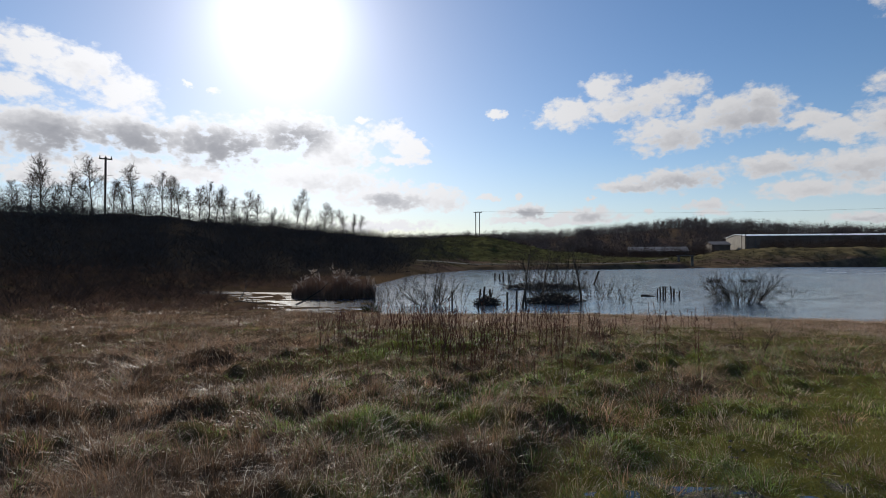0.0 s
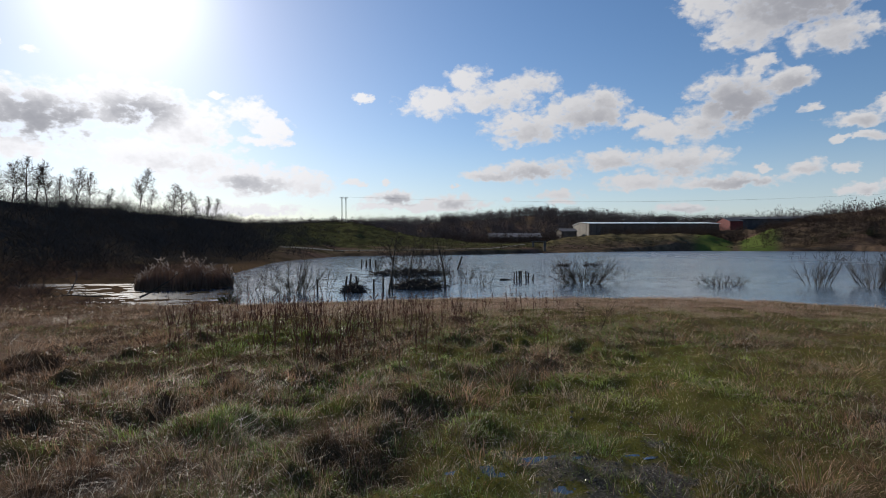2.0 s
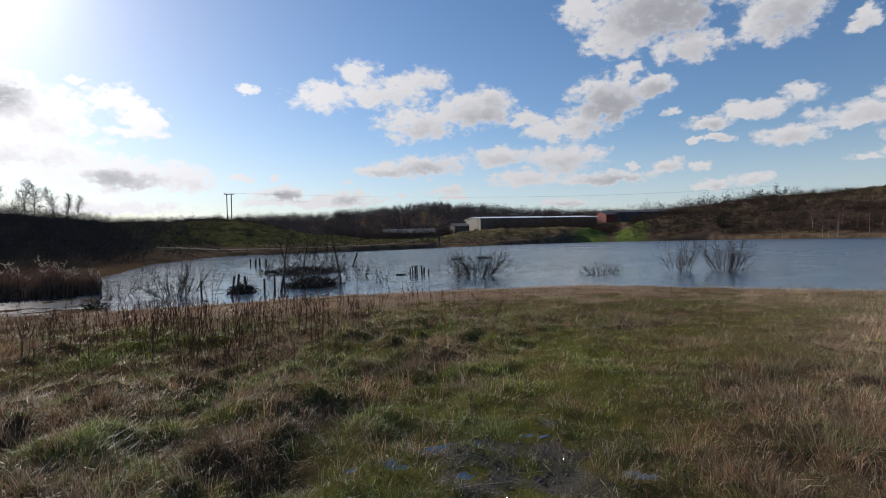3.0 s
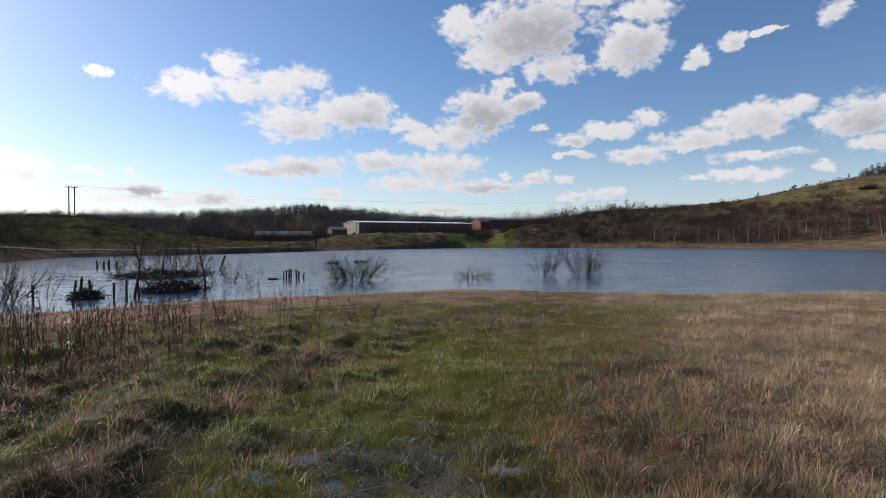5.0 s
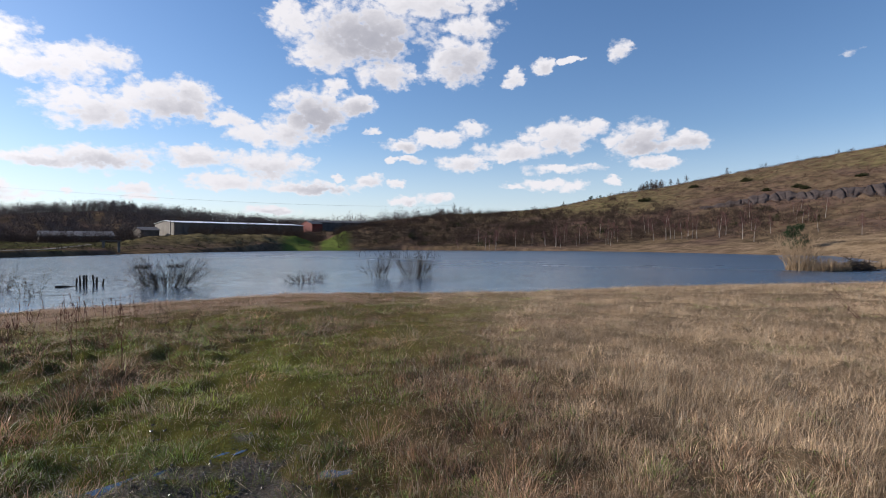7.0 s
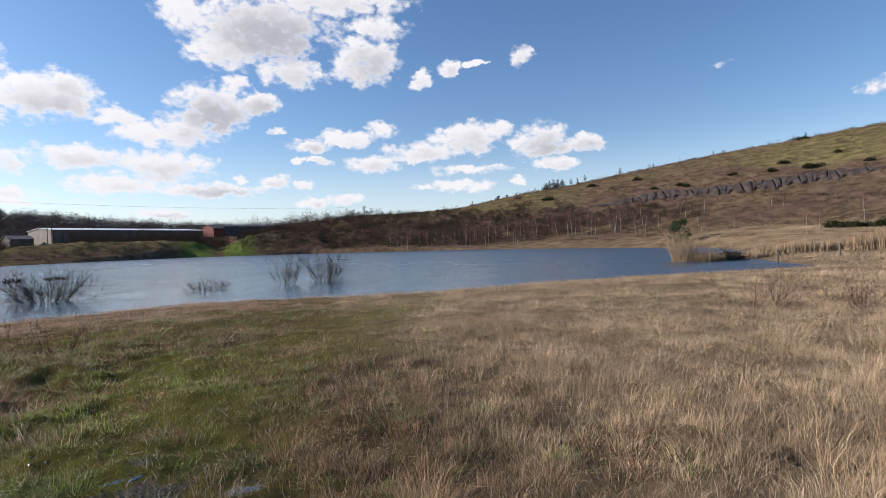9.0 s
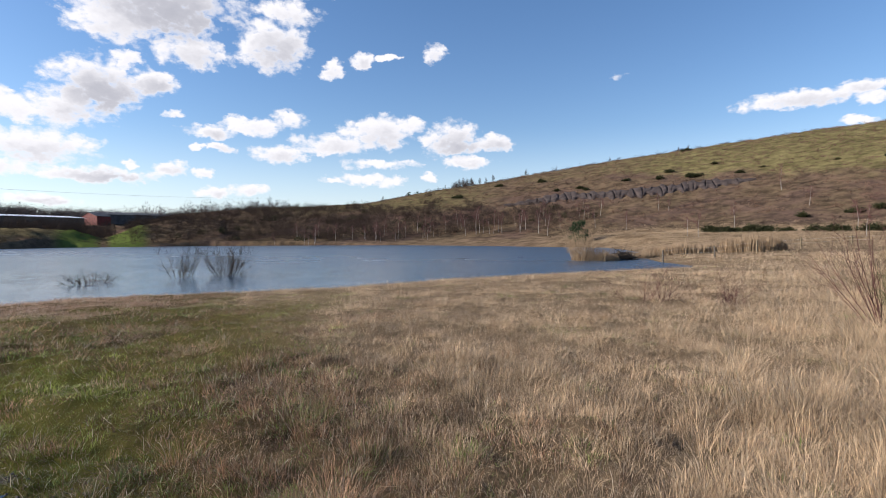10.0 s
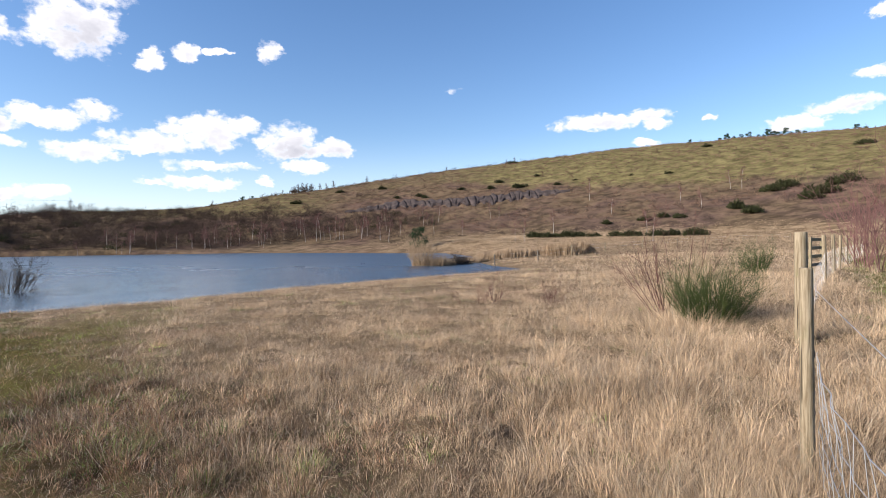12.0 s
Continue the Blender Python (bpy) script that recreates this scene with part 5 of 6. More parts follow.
shrub_thing(np.random.default_rng(96), "drowned_willow", -3.2, 30.0, SHORE, "bare willow bush in the shallows", BARK, "lake bushes",
            stems=14, tall=1.5, spread=0.9, radius=0.02, twigs=6, base=0.4)
for k, (azimuth, dist, tall, n) in enumerate([(1.9, 26, 1.35, 3), (-5.0, 24.5, 1.2, 3), (9.2, 41, 3.0, 8), (11.0, 42, 3.0, 7), (13.3, 40, 3.3, 9), (12.3, 44, 2.4, 9), (7.0, 43, 1.9, 12), (15.5, 36, 1.2, 8), (17.0, 36, 1.1, 7),
                                              (18.3, 33, 1.0, 6), (19.2, 30, 1.1, 5), (16.6, 32, 1.0, 6), (-2.6, 25, 0.9, 4), (10.0, 34, 2.0, 7), (14.4, 38, 1.9, 8)]):
    x, y = polar(azimuth, dist)
    shrub_thing(np.random.default_rng(100 + k), "drowned_sapling", x, y, SHORE, "thin bare sapling standing in the lake", BARK, "drowned saplings",
                stems=n, tall=tall, spread=0.5, radius=0.010 + 0.003 * tall, twigs=11, base=0.05)
for k, (azimuth, dist, tall) in enumerate([(8.5, 26.5, 3.2), (14.6, 30.5, 3.2), (10.6, 29.5, 3.0)]):
    t = tree_thing(np.random.default_rng(120 + k), "drowned_tree", "slim dead tree standing in the lake", "tree", "drowned trees", DEAD_WOOD, BARK,
                   tall=tall, girth=0.07, boughs=9, twigs=5, spread=35, thin=0.008, low=0.35)
    x, y = polar(azimuth, dist)
    t.matrix_basis = pose(x, y, SHORE, 0, 0, 60 * k)


def brush_pile(seed, x, y, radius, tall, count, label, name="driftwood_snag"):
    """A low heap of crossed dead sticks."""
    rng = np.random.default_rng(seed)
    rows = []
    for _ in range(count):
        a, r = rng.uniform(0, 6.28), radius * math.sqrt(rng.uniform(0, 1))
        zc = tall * (1 - (r / radius) ** 2) * rng.uniform(0.1, 1.0)
        way = (*rng.normal(0, 1, 2), rng.normal(0.1, 0.28))
        ln = rng.uniform(0.4, 1.1) * min(radius, 1.2)
        rows += limb(rng, (r * math.cos(a) - way[0] * ln * 0.3, r * math.sin(a) - way[1] * ln * 0.3, zc), way, ln, rng.uniform(0.012, 0.032), 3, 0.12, 0.5)[0]
    ob = new(name, mesh_from(name, *tubes(rows, 4), DEAD_WOOD))
    ob.location = (x, y, WATER - 0.05)
    return tagged(ob, label, "debris", "stick heaps")


x, y = polar(4.8, 27.6)
brush_pile(131, x, y, 0.62, 0.55, 230, "dark nest heap of sticks on a stump in the lake", "stick_nest")
x, y = polar(11.6, 29.5)
brush_pile(132, x, y, 1.4, 0.5, 380, "broad dark heap of drowned branches in the lake")
x, y = polar(10.8, 44)
brush_pile(133, x, y, 3.4, 0.5, 520, "long low raft of dead branches in the lake")
x, y = polar(94.7, 58)
brush_pile(134, x, y, 1.3, 0.9, 420, "dark nest heap of sticks near the reeds", "stick_nest")

# old stakes in the water
STAKES = [(3.8, 25.2, 0.95, 0.05, 0.12), (1.0, 27.6, 0.7, 0.05, 0.0), (6.9, 27.0, 0.7, 0.045, 0.0), (7.9, 26.6, 0.8, 0.045, 0.0), (8.9, 26.4, 0.9, 0.05, -0.05), (4.3, 27.5, 0.95, 0.06, 0.1), (5.2, 27.7, 0.8, 0.06, -0.1),
          (22.0, 36.2, 0.5, 0.045, 0.05), (22.3, 36.3, 0.64, 0.05, -0.04), (22.55, 36.3, 0.66, 0.05, 0.02), (22.75, 36.5, 0.64, 0.05, 0.0), (23.3, 36.4, 0.66, 0.05, -0.06), (23.5, 36.3, 0.5, 0.05, 0.05), (24.0, 36.4, 0.4, 0.05, 0.1),
          (5.6, 62, 0.8, 0.09, 0.0), (6.1, 62, 0.7, 0.09, 0.0), (6.5, 63, 0.85, 0.09, 0.0), (7.1, 62, 0.75, 0.09, 0.0), (15.9, 52, 1.3, 0.09, 0.35)]
for k, (azimuth, dist, tall, radius, lean) in enumerate(STAKES):
    x, y = polar(azimuth, dist)
    bm = round_post(np.random.default_rng(140 + k), tall, radius, 9, 6, 0.16, (lean, 0.0))
    me = bpy.data.meshes.new("old_stake")
    bm.to_mesh(me)
    bm.free()
    me.materials.append(DEAD_WOOD)
    ob = new("old_stake", me)
    ob.matrix_basis = pose(x, y, WATER - 0.02, 0, 0, -azimuth)
    tagged(ob, "dark rotten timber stake standing in the lake", "stake", "old stakes")
x, y = polar(22.3, 36.2)
rows = limb(rng, (-1.15, 0, 0.05), (1, 0.05, 0.05), 2.0, 0.06, 5, 0.08, 0.6)[0]
ob = new("floating_log", mesh_from("floating_log", *tubes(rows, 8), DEAD_WOOD, True))
ob.matrix_basis = pose(x, y, WATER, 0, 0, -22)
tagged(ob, "dark log floating against the stakes", "log")


# ---- reeds ----
def reed_bed(name, label, mat, seed, azimuth, dist, across, deep, tall, count, plumes=0):
    """Upright slips in a bed that faces the eye, with plumes on some of them."""
    rng = np.random.default_rng(seed)
    x0, y0 = polar(azimuth, dist)
    rx, ry = math.cos(radians(azimuth)), -math.sin(radians(azimuth))
    a, b = rng.uniform(-1, 1, count), rng.uniform(-1, 1, count)
    edge = np.sqrt(np.maximum(1 - a * a, 0.02))
    u, v = a * across, b * deep * edge
    x, y = x0 + u * rx - v * ry, y0 + u * ry + v * rx
    z = np.maximum(height(x, y), WATER - 0.1)
    h = tall * (0.35 + 0.65 * edge) * rng.uniform(0.55, 1.12, count) * (1 + 0.12 * np.sin(a * 9 + seed))
    lean = np.stack([rng.normal(0, 0.10, count), rng.normal(0, 0.10, count)], -1) * h[:, None]
    w = rng.uniform(0.012, 0.03, count) * (dist / 40 + 0.3)
    turn = rng.uniform(0, np.pi, count)
    ox, oy = np.cos(turn) * w, np.sin(turn) * w
    v0, v1 = np.stack([x - ox, y - oy, z], -1), np.stack([x + ox, y + oy, z], -1)
    top = np.stack([x + lean[:, 0], y + lean[:, 1], z + h], -1)
    verts = np.stack([v0, v1, top], 1).reshape(-1, 3)
    ob = stuff(name, mesh_from(name, verts, np.arange(3 * count).reshape(-1, 3), mat), label, "reeds")
    if plumes:
        pick = rng.permutation(count)[:plumes]
        pl = flakes(rng, top[pick] - (0, 0, 0.12), 0.05, 0.3, 5, 0.2, "plume", PLUME, 0.8, 0.3, False)
        mesh_part("plumes", pl, ob, "pale fluffy reed plumes")
    return ob


reed_bed("brown_reed_bed", "brown reed bed with pale plumes beside the glittering inlet", REED_BROWN, 151, -11.6, 33.5, 2.5, 1.9, 1.5, 3600, 90)
reed_bed("tawny_reed_bed", "tawny dry reed bed at the end of the lake", REED, 152, 99.8, 66, 4.6, 2.4, 1.25, 3600)
reed_bed("tawny_reed_bed", "tall tawny reed clump on the meadow", REED, 153, 106.2, 64, 3.1, 2.2, 1.75, 3600)
reed_bed("tawny_reed_bed", "thin tawny reeds along the flooded margin", REED, 154, 95.8, 62, 2.2, 1.2, 0.9, 900)
reed_bed("willow_reeds", "grey-brown thicket of withies and reeds standing in the lake", REED, 155, 92.0, 55.5, 2.3, 1.3, 1.0, 1500)
shrub_thing(np.random.default_rng(156), "lake_withy", *polar(90.6, 55.5), SHORE, "tall grey-brown withy thicket in the lake", REED, "",
            stems=110, tall=2.6, spread=0.5, radius=0.02, twigs=6, base=0.9)
shrub_thing(np.random.default_rng(157), "lake_withy", *polar(92.6, 55.0), SHORE, "low grey-brown withy thicket in the lake", REED, "",
            stems=90, tall=1.3, spread=0.8, radius=0.018, twigs=6, base=0.9)

# a dark tussock and fallen branches by the inlet
x, y = polar(-7.7, 23.0)
tus = new("dark_tussock", flakes(np.random.default_rng(158), [(x, y, z_at(x, y))], 0.28, 0.55, 260, 0.3, "dark_tussock", GORSE, 0.7, 0.08))
tagged(tus, "dark tussock of rush at the water's edge", "tussock")
for k, (azimuth, dist, ln) in enumerate([(-21, 31, 3.2), (-18.5, 29, 2.2), (-24.5, 33, 2.8), (-15.5, 27.5, 1.8)]):
    r2 = np.random.default_rng(160 + k)
    rows, jj = limb(r2, (0, 0, 0.08), (1, r2.normal(0, 0.3), 0.12), ln, 0.045, 6, 0.16, 0.3)
    for q, d, r in jj[2:]:
        rows += limb(r2, q, aside(r2, d, 45), ln * 0.25, 0.018, 3, 0.15, 0.4)[0]
    x, y = polar(azimuth, dist)
    ob = new("fallen_branch", mesh_from("fallen_branch", *tubes(rows, 5), DEAD_WOOD))
    ob.matrix_basis = pose(x, y, max(z_at(x, y), WATER) - 0.02, 0, 0, r2.uniform(0, 360))
    tagged(ob, "bleached dead branch lying in the marsh", "branch", "fallen branches")
r2 = np.random.default_rng(165)
c = scatter(r2, 420, -46, -8, 24, 52)
stuff("marsh_saplings", flakes(r2, c, r2.uniform(0.2, 0.6, len(c)), r2.uniform(0.7, 2.2, len(c)), 40, 0.45, "marsh_saplings", TWIG, 0.75, 0.05),
      "thin dark saplings and rushes over the marsh", "scrub")
r2 = np.random.default_rng(166)
c = scatter(r2, 1500, -46, -6, 22, 54)
stuff("marsh_rushes", flakes(r2, c, r2.uniform(0.15, 0.5, len(c)), r2.uniform(0.12, 0.4, len(c)), 30, 0.3, "marsh_rushes", REED_BROWN, 0.75, 0.07),
      "brown rushes and dead grass over the marsh", "rushes")

# tufts that roughen the far slopes and meadows
r2 = np.random.default_rng(170)
c = scatter(r2, 5200, 92, 140, 45, 185, lambda x, y, z, a, d: z < 6)
stuff("tawny_tufts", flakes(r2, c, r2.uniform(0.3, 0.9, len(c)), r2.uniform(0.1, 0.3, len(c)), 16, 0.3, "tawny_tufts", REED, 0.6, 0.12),
      "tufts of dry tawny grass over the far meadow", "grass")
c = scatter(r2, 7000, 62, 140, 185, 335, lambda x, y, z, a, d: z > 3)
stuff("slope_tufts", flakes(r2, c, r2.uniform(0.4, 1.4, len(c)), r2.uniform(0.2, 0.5, len(c)), 14, 0.6, "slope_tufts", REED_BROWN, 0.6, 0.2),
      "tufts of brown grass and bracken on the heap", "grass")
c = scatter(r2, 3600, -3, 48, 126, 265, lambda x, y, z, a, d: z > 0)
stuff("bank_tufts", flakes(r2, c, r2.uniform(0.3, 1.0, len(c)), r2.uniform(0.15, 0.45, len(c)), 14, 0.45, "bank_tufts", TUFT, 0.6, 0.2),
      "tufts of brown grass on the dam and bank", "grass")

# ---- fence beside the way ----
def post_part(seed, x, y, tall, radius, parent, mat=POST, lean=(0.0, 0.0), label="", name="post"):
    ob = part(name, round_post(np.random.default_rng(seed), tall, radius, 14, 12, 0.035, lean), mat, parent, label, True)
    ob.location = (x, y, z_at(x, y))
    return ob


fence = tagged(new("fence"), "weathered round-post fence with sagging wire netting in long grass", "fence")
NEAR_POST, STRAINER, END_POST = (3.17, -2.46), (6.95, -5.27), (0.72, -1.04)
p = post_part(201, *NEAR_POST, 1.39, 0.039, fence, lean=(-0.012, 0.012))
# knots and a split in the near post
for hz, turn in ((0.62, 200), (0.5, 205), (1.2, 190), (0.86, 215)):
    bm = bmesh.new()
    bmesh.ops.create_icosphere(bm, subdivisions=2, radius=1.0, matrix=pose(0.037 * math.cos(radians(turn)), 0.037 * math.sin(radians(turn)), hz, 0, 0, turn) @ Matrix.Diagonal((0.007, 0.012, 0.026, 1)))
    part("knot", bm, OLD_POST, p)
staple = tubes([[*(0.05 * math.cos(a), 0.05 * math.sin(a), 1.2 + 0.012 * k), *(0.065 * math.cos(a), 0.065 * math.sin(a), 1.2 + 0.006 * k), 0.002, 0.002] for a, k in ((4.4, 1), (4.4, -1), (4.5, 1))], 5)
mesh_part("staple", mesh_from("staple", *staple, IRON), p)
post_part(202, *STRAINER, 1.54, 0.082, fence, label="thick pale strainer post")
post_part(203, *END_POST, 1.3, 0.055, fence)
post_part(204, -3.4, -2.3, 1.3, 0.055, fence)
LINE = [(128.8, 18), (129.4, 23), (129.8, 26.5), (130.3, 31), (130.75, 35.5), (131.1, 40), (131.4, 45)]
for k, (b, d) in enumerate(LINE):
    post_part(205 + k, *polar(b, d), 1.36, 0.055, fence, lean=(0.02 * math.sin(k * 2.3), 0.02 * math.cos(k * 1.7)))


def span(a, b, za, zb, sag=0.03, steps=14):
    """Points of a slack wire from a to b, at heights over the ground."""
    t = np.linspace(0, 1, steps)
    x, y = a[0] + (b[0] - a[0]) * t, a[1] + (b[1] - a[1]) * t
    g = np.interp(t, [0, 1], [z_at(*a), z_at(*b)])
    return np.stack([x, y, g + za + (zb - za) * t - sag * 4 * t * (1 - t)], -1)


def wire(pts, radius=0.0018):
    return [[*p, *q, radius, radius] for p, q in zip(pts, pts[1:])]


rng = np.random.default_rng(220)
# a strand from the strainer past the near post
mesh_part("top_strand", mesh_from("top_strand", *tubes(wire(span(STRAINER, (0.75, -1.1), 0.96, 1.0, 0.02), 0.0024), 6), STEEL), fence)
# netting: level wires and uprights, slack and leaning
levels = [0.06, 0.16, 0.27, 0.39, 0.53, 0.69, 0.88]


def netting(name, a, b, step, lean, radius):
    """Stock netting between two posts: knotted level wires and bowed uprights."""
    n = int(math.hypot(b[0] - a[0], b[1] - a[1]) / step)
    side = Vector((b[1] - a[1], a[0] - b[0])).normalized()
    rows, wob = [], rng.normal(0, 0.012, (len(levels), n + 1))
    lines = []
    for k, hz in enumerate(levels):
        pts = span(a, b, hz, hz, 0.05 * hz, n + 1)
        push = (lean * hz + wob[k]) * np.sin(np.linspace(0.15, np.pi - 0.15, n + 1))
        pts[:, 0] += side.x * push
        pts[:, 1] += side.y * push
        pts[:, 2] += wob[k] * 0.5
        lines.append(pts)
        rows += wire(pts, radius * (1.35 if k in (0, 6) else 1.0))
    for j in range(n + 1):
        col = [lines[k][min(max(j + (1 if k > 3 else 0), 0), n)] for k in range(len(levels))]
        rows += wire(col, radius)
    return mesh_part(name, mesh_from(name, *tubes(rows, 5), STEEL), fence, "slack galvanised stock netting")


netting("netting", (3.12, -2.5), (0.76, -1.05), 0.15, 0.10, 0.0016)
netting("netting", (6.9, -5.3), (3.2, -2.52), 0.15, 0.05, 0.0016)
prev = STRAINER
for b, d in LINE:
    here = polar(b, d)
    netting("netting", prev, here, 0.3, 0.03, 0.0013)
    prev = here

# pale gate in the fence line
gx, gy = polar(128.15, 21)
gate = holder("field_gate", gx, gy, z_at(gx, gy), "small pale timber gate in the fence line", "gate", turn=-50)
for k in (0.35, 0.62, 0.89, 1.16):
    part("bar", box(bmesh.new(), -0.7, -0.02, k, 0.7, 0.02, k + 0.1, 0.008), OLD_POST if k < 0.5 else POST, gate)
for k in (-0.7, 0.7):
    part("stile", box(bmesh.new(), k - 0.05, -0.035, -0.2, k + 0.05, 0.035, 1.3, 0.01), POST, gate)

far_fence = tagged(new("far_fence"), "row of thin pale posts across the tawny meadow", "fence")
FAR_POSTS = [(98.5, 52), (103.1, 52), (106.6, 60), (110, 68), (113.6, 76), (116.8, 82), (119.3, 88), (121.4, 92), (122.5, 95), (123.6, 92), (124.8, 98), (126.2, 100)]
far_top = []
for k, (b, d) in enumerate(FAR_POSTS):
    x, y = polar(b, d)
    ob = post_part(240 + k, x, y, 1.25 if k > 1 else 1.15, 0.07, far_fence, OLD_POST if k < 2 else POST)
    far_top.append((x, y, max(z_at(x, y), WATER) + 1.05))
mesh_part("strand", mesh_from("strand", *tubes([r for a, b in zip(far_top, far_top[1:]) for r in ([*a, *b, 0.004, 0.004], [*(np.array(a) - (0, 0, 0.4)), *(np.array(b) - (0, 0, 0.4)), 0.004, 0.004])], 3), STEEL), far_fence)

# ---- shrubs in the long grass ----
bx, by = polar(119.9, 10.2)
shrub_thing(np.random.default_rng(301), "broom_bush", bx, by, z_at(bx, by), "dense dark green broom bush in pale long grass", BROOM, "broom bushes", "bush",
            stems=340, tall=0.84, spread=0.78, radius=0.005, twigs=6, base=0.16, bend=0.05, up=0.07)
bx, by = polar(123.6, 24)
shrub_thing(np.random.default_rng(302), "broom_bush", bx, by, z_at(bx, by), "thin green broom bush beside the fence", BROOM, "broom bushes", "bush",
            stems=90, tall=0.95, spread=0.65, radius=0.010, twigs=5, base=0.2, bend=0.05, up=0.08)
bx, by = polar(116.6, 11.6)
shrub_thing(np.random.default_rng(303), "willow_shrub", bx, by, z_at(bx, by), "tall bare reddish willow shrub behind the broom", TWIG_DARK_RED, "willow shrubs",
            stems=30, tall=1.7, spread=0.8, radius=0.009, twigs=4, base=0.3, bend=0.05, up=0.05)
for k, (b, d, tall) in enumerate([(96.5, 14.2, 1.0), (98.6, 14.6, 0.75), (104.6, 14.0, 0.8), (103.4, 14.6, 0.6)]):
    x, y = polar(b, d)
    shrub_thing(np.random.default_rng(310 + k), "bare_sapling", x, y, z_at(x, y), "small bare dark reddish sapling in pale grass", TWIG_DARK_RED, "meadow saplings",
                stems=9, tall=tall, spread=0.95, radius=0.009, twigs=6, base=0.08)
for k, (b, d, tall, n) in enumerate([(131.4, 27, 3.6, 12), (132.7, 25, 3.4, 12), (134.5, 26, 3.8, 12), (131.9, 33, 3.5, 10)]):
    x, y = polar(b, d)
    shrub_thing(np.random.default_rng(320 + k), "red_birch", x, y, z_at(x, y), "young red-twigged birch clump beyond the fence", TWIG_RED, "red birches",
                stems=n, tall=tall, spread=0.42, radius=0.022, twigs=9, base=0.4)
x, y = polar(30.0, 11.0)
shrub_thing(np.random.default_rng(330), "bare_sapling", x, y, z_at(x, y), "small dark bare sapling above the lake's edge", TWIG, "meadow saplings",
            stems=9, tall=0.72, spread=0.6, radius=0.007, twigs=4, base=0.1)

# ---- dead stalks ----
def spindle(rng, length, radius, mat):
    """A lumpy seed spike that tapers to both ends."""
    bm = bmesh.new()
    rows = []
    for k in range(9):
        f = k / 8
        r = radius * (math.sin(math.pi * (0.08 + 0.86 * f)) ** 0.7)
        rows.append([bm.verts.new((r * rng.uniform(0.55, 1.3) * math.cos(a), r * rng.uniform(0.55, 1.3) * math.sin(a), length * f)) for a in np.arange(6) * math.pi / 3])
    for lo, hi in zip(rows, rows[1:]):
        for j in range(6):
            bm.faces.new((lo[j], lo[(j + 1) % 6], hi[(j + 1) % 6], hi[j]))
    me = bpy.data.meshes.new("seed_spike")
    bm.to_mesh(me)
    bm.free()
    me.materials.append(mat)
    return me


def stalk(seed):
    """A dead dock: one stem and a few rusty seed spikes."""
    rng = np.random.default_rng(seed)
    ob = holder("dead_stalk", 0, 0, 0, "dark dead dock stalk in the rough grass", "stalk", "dead stalks")
    rows, joints = limb(rng, (0, 0, -0.05), (rng.normal(0, 0.05), rng.normal(0, 0.05), 1), 0.95, 0.0042, 6, 0.035, 0.5)
    mesh_part("stem", mesh_from("stem", *rod(*along(rows), 5), STALK), ob)
    top, way, _r = joints[4]
    for k in range(rng.integers(1, 4)):
        q, d, _r = joints[4 - (k > 0)]
        spike = mesh_part("seed_spike", spindle(rng, 0.34 if k == 0 else 0.2, 0.0065, STALK), ob)
        turn = Vector(d if k == 0 else aside(rng, d, 16)).to_track_quat("Z", "Y").to_matrix().to_4x4()
        spike.matrix_basis = Matrix.Translation(q) @ turn
    return ob


stalks = [stalk(340 + k) for k in range(7)]
r2 = np.random.default_rng(350)
n = 0
while n < 270:
    b, d = (r2.normal(-1, 7), r2.uniform(7.4, 15)) if r2.uniform() < 0.72 else (r2.uniform(-14, 30), r2.uniform(11, 18))
    x, y = polar(b, d)
    if waves(np.array([x]), np.array([y]), 2.6, 41)[0] < -0.35:
        continue
    s = r2.uniform(0.3, 0.68)
    m = pose(x, y, z_at(x, y), r2.normal(0, 4), r2.normal(0, 4), r2.uniform(0, 360)) @ Matrix.Diagonal((0.75 + 0.02 * d, 0.75 + 0.02 * d, s, 1))
    (copy_thing(stalks[n % 7], m) if n >= 7 else stalks[n]).matrix_basis = m
    n += 1

rng = np.random.default_rng(352)
rows = []
for _ in range(620):
    b, d = rng.normal(5, 11), rng.uniform(6.8, 15.5)
    x, y = polar(b, d)
    if abs(b - 5) > 22 or waves(np.array([x]), np.array([y]), 2.2, 43)[0] < -0.2:
        continue
    tall, thick = rng.uniform(0.2, 0.62), 0.0014 + 0.0002 * d
    stem, joints = limb(rng, (x, y, z_at(x, y) - 0.02), (*rng.normal(0, 0.06, 2), 1), tall, thick, 3, 0.03, 0.8)
    rows += stem
    for q, way, _r in joints[2:]:
        for _k in range(2):
            rows += limb(rng, q, aside(rng, way, 22), tall * rng.uniform(0.12, 0.25), thick * 1.7, 2, 0.1, 0.4)[0]
stuff("dead_stalk_stand", mesh_from("dead_stalk_stand", *tubes(rows, 3), STALK), "thin stand of rusty dead stalks above the lake", "stalks")

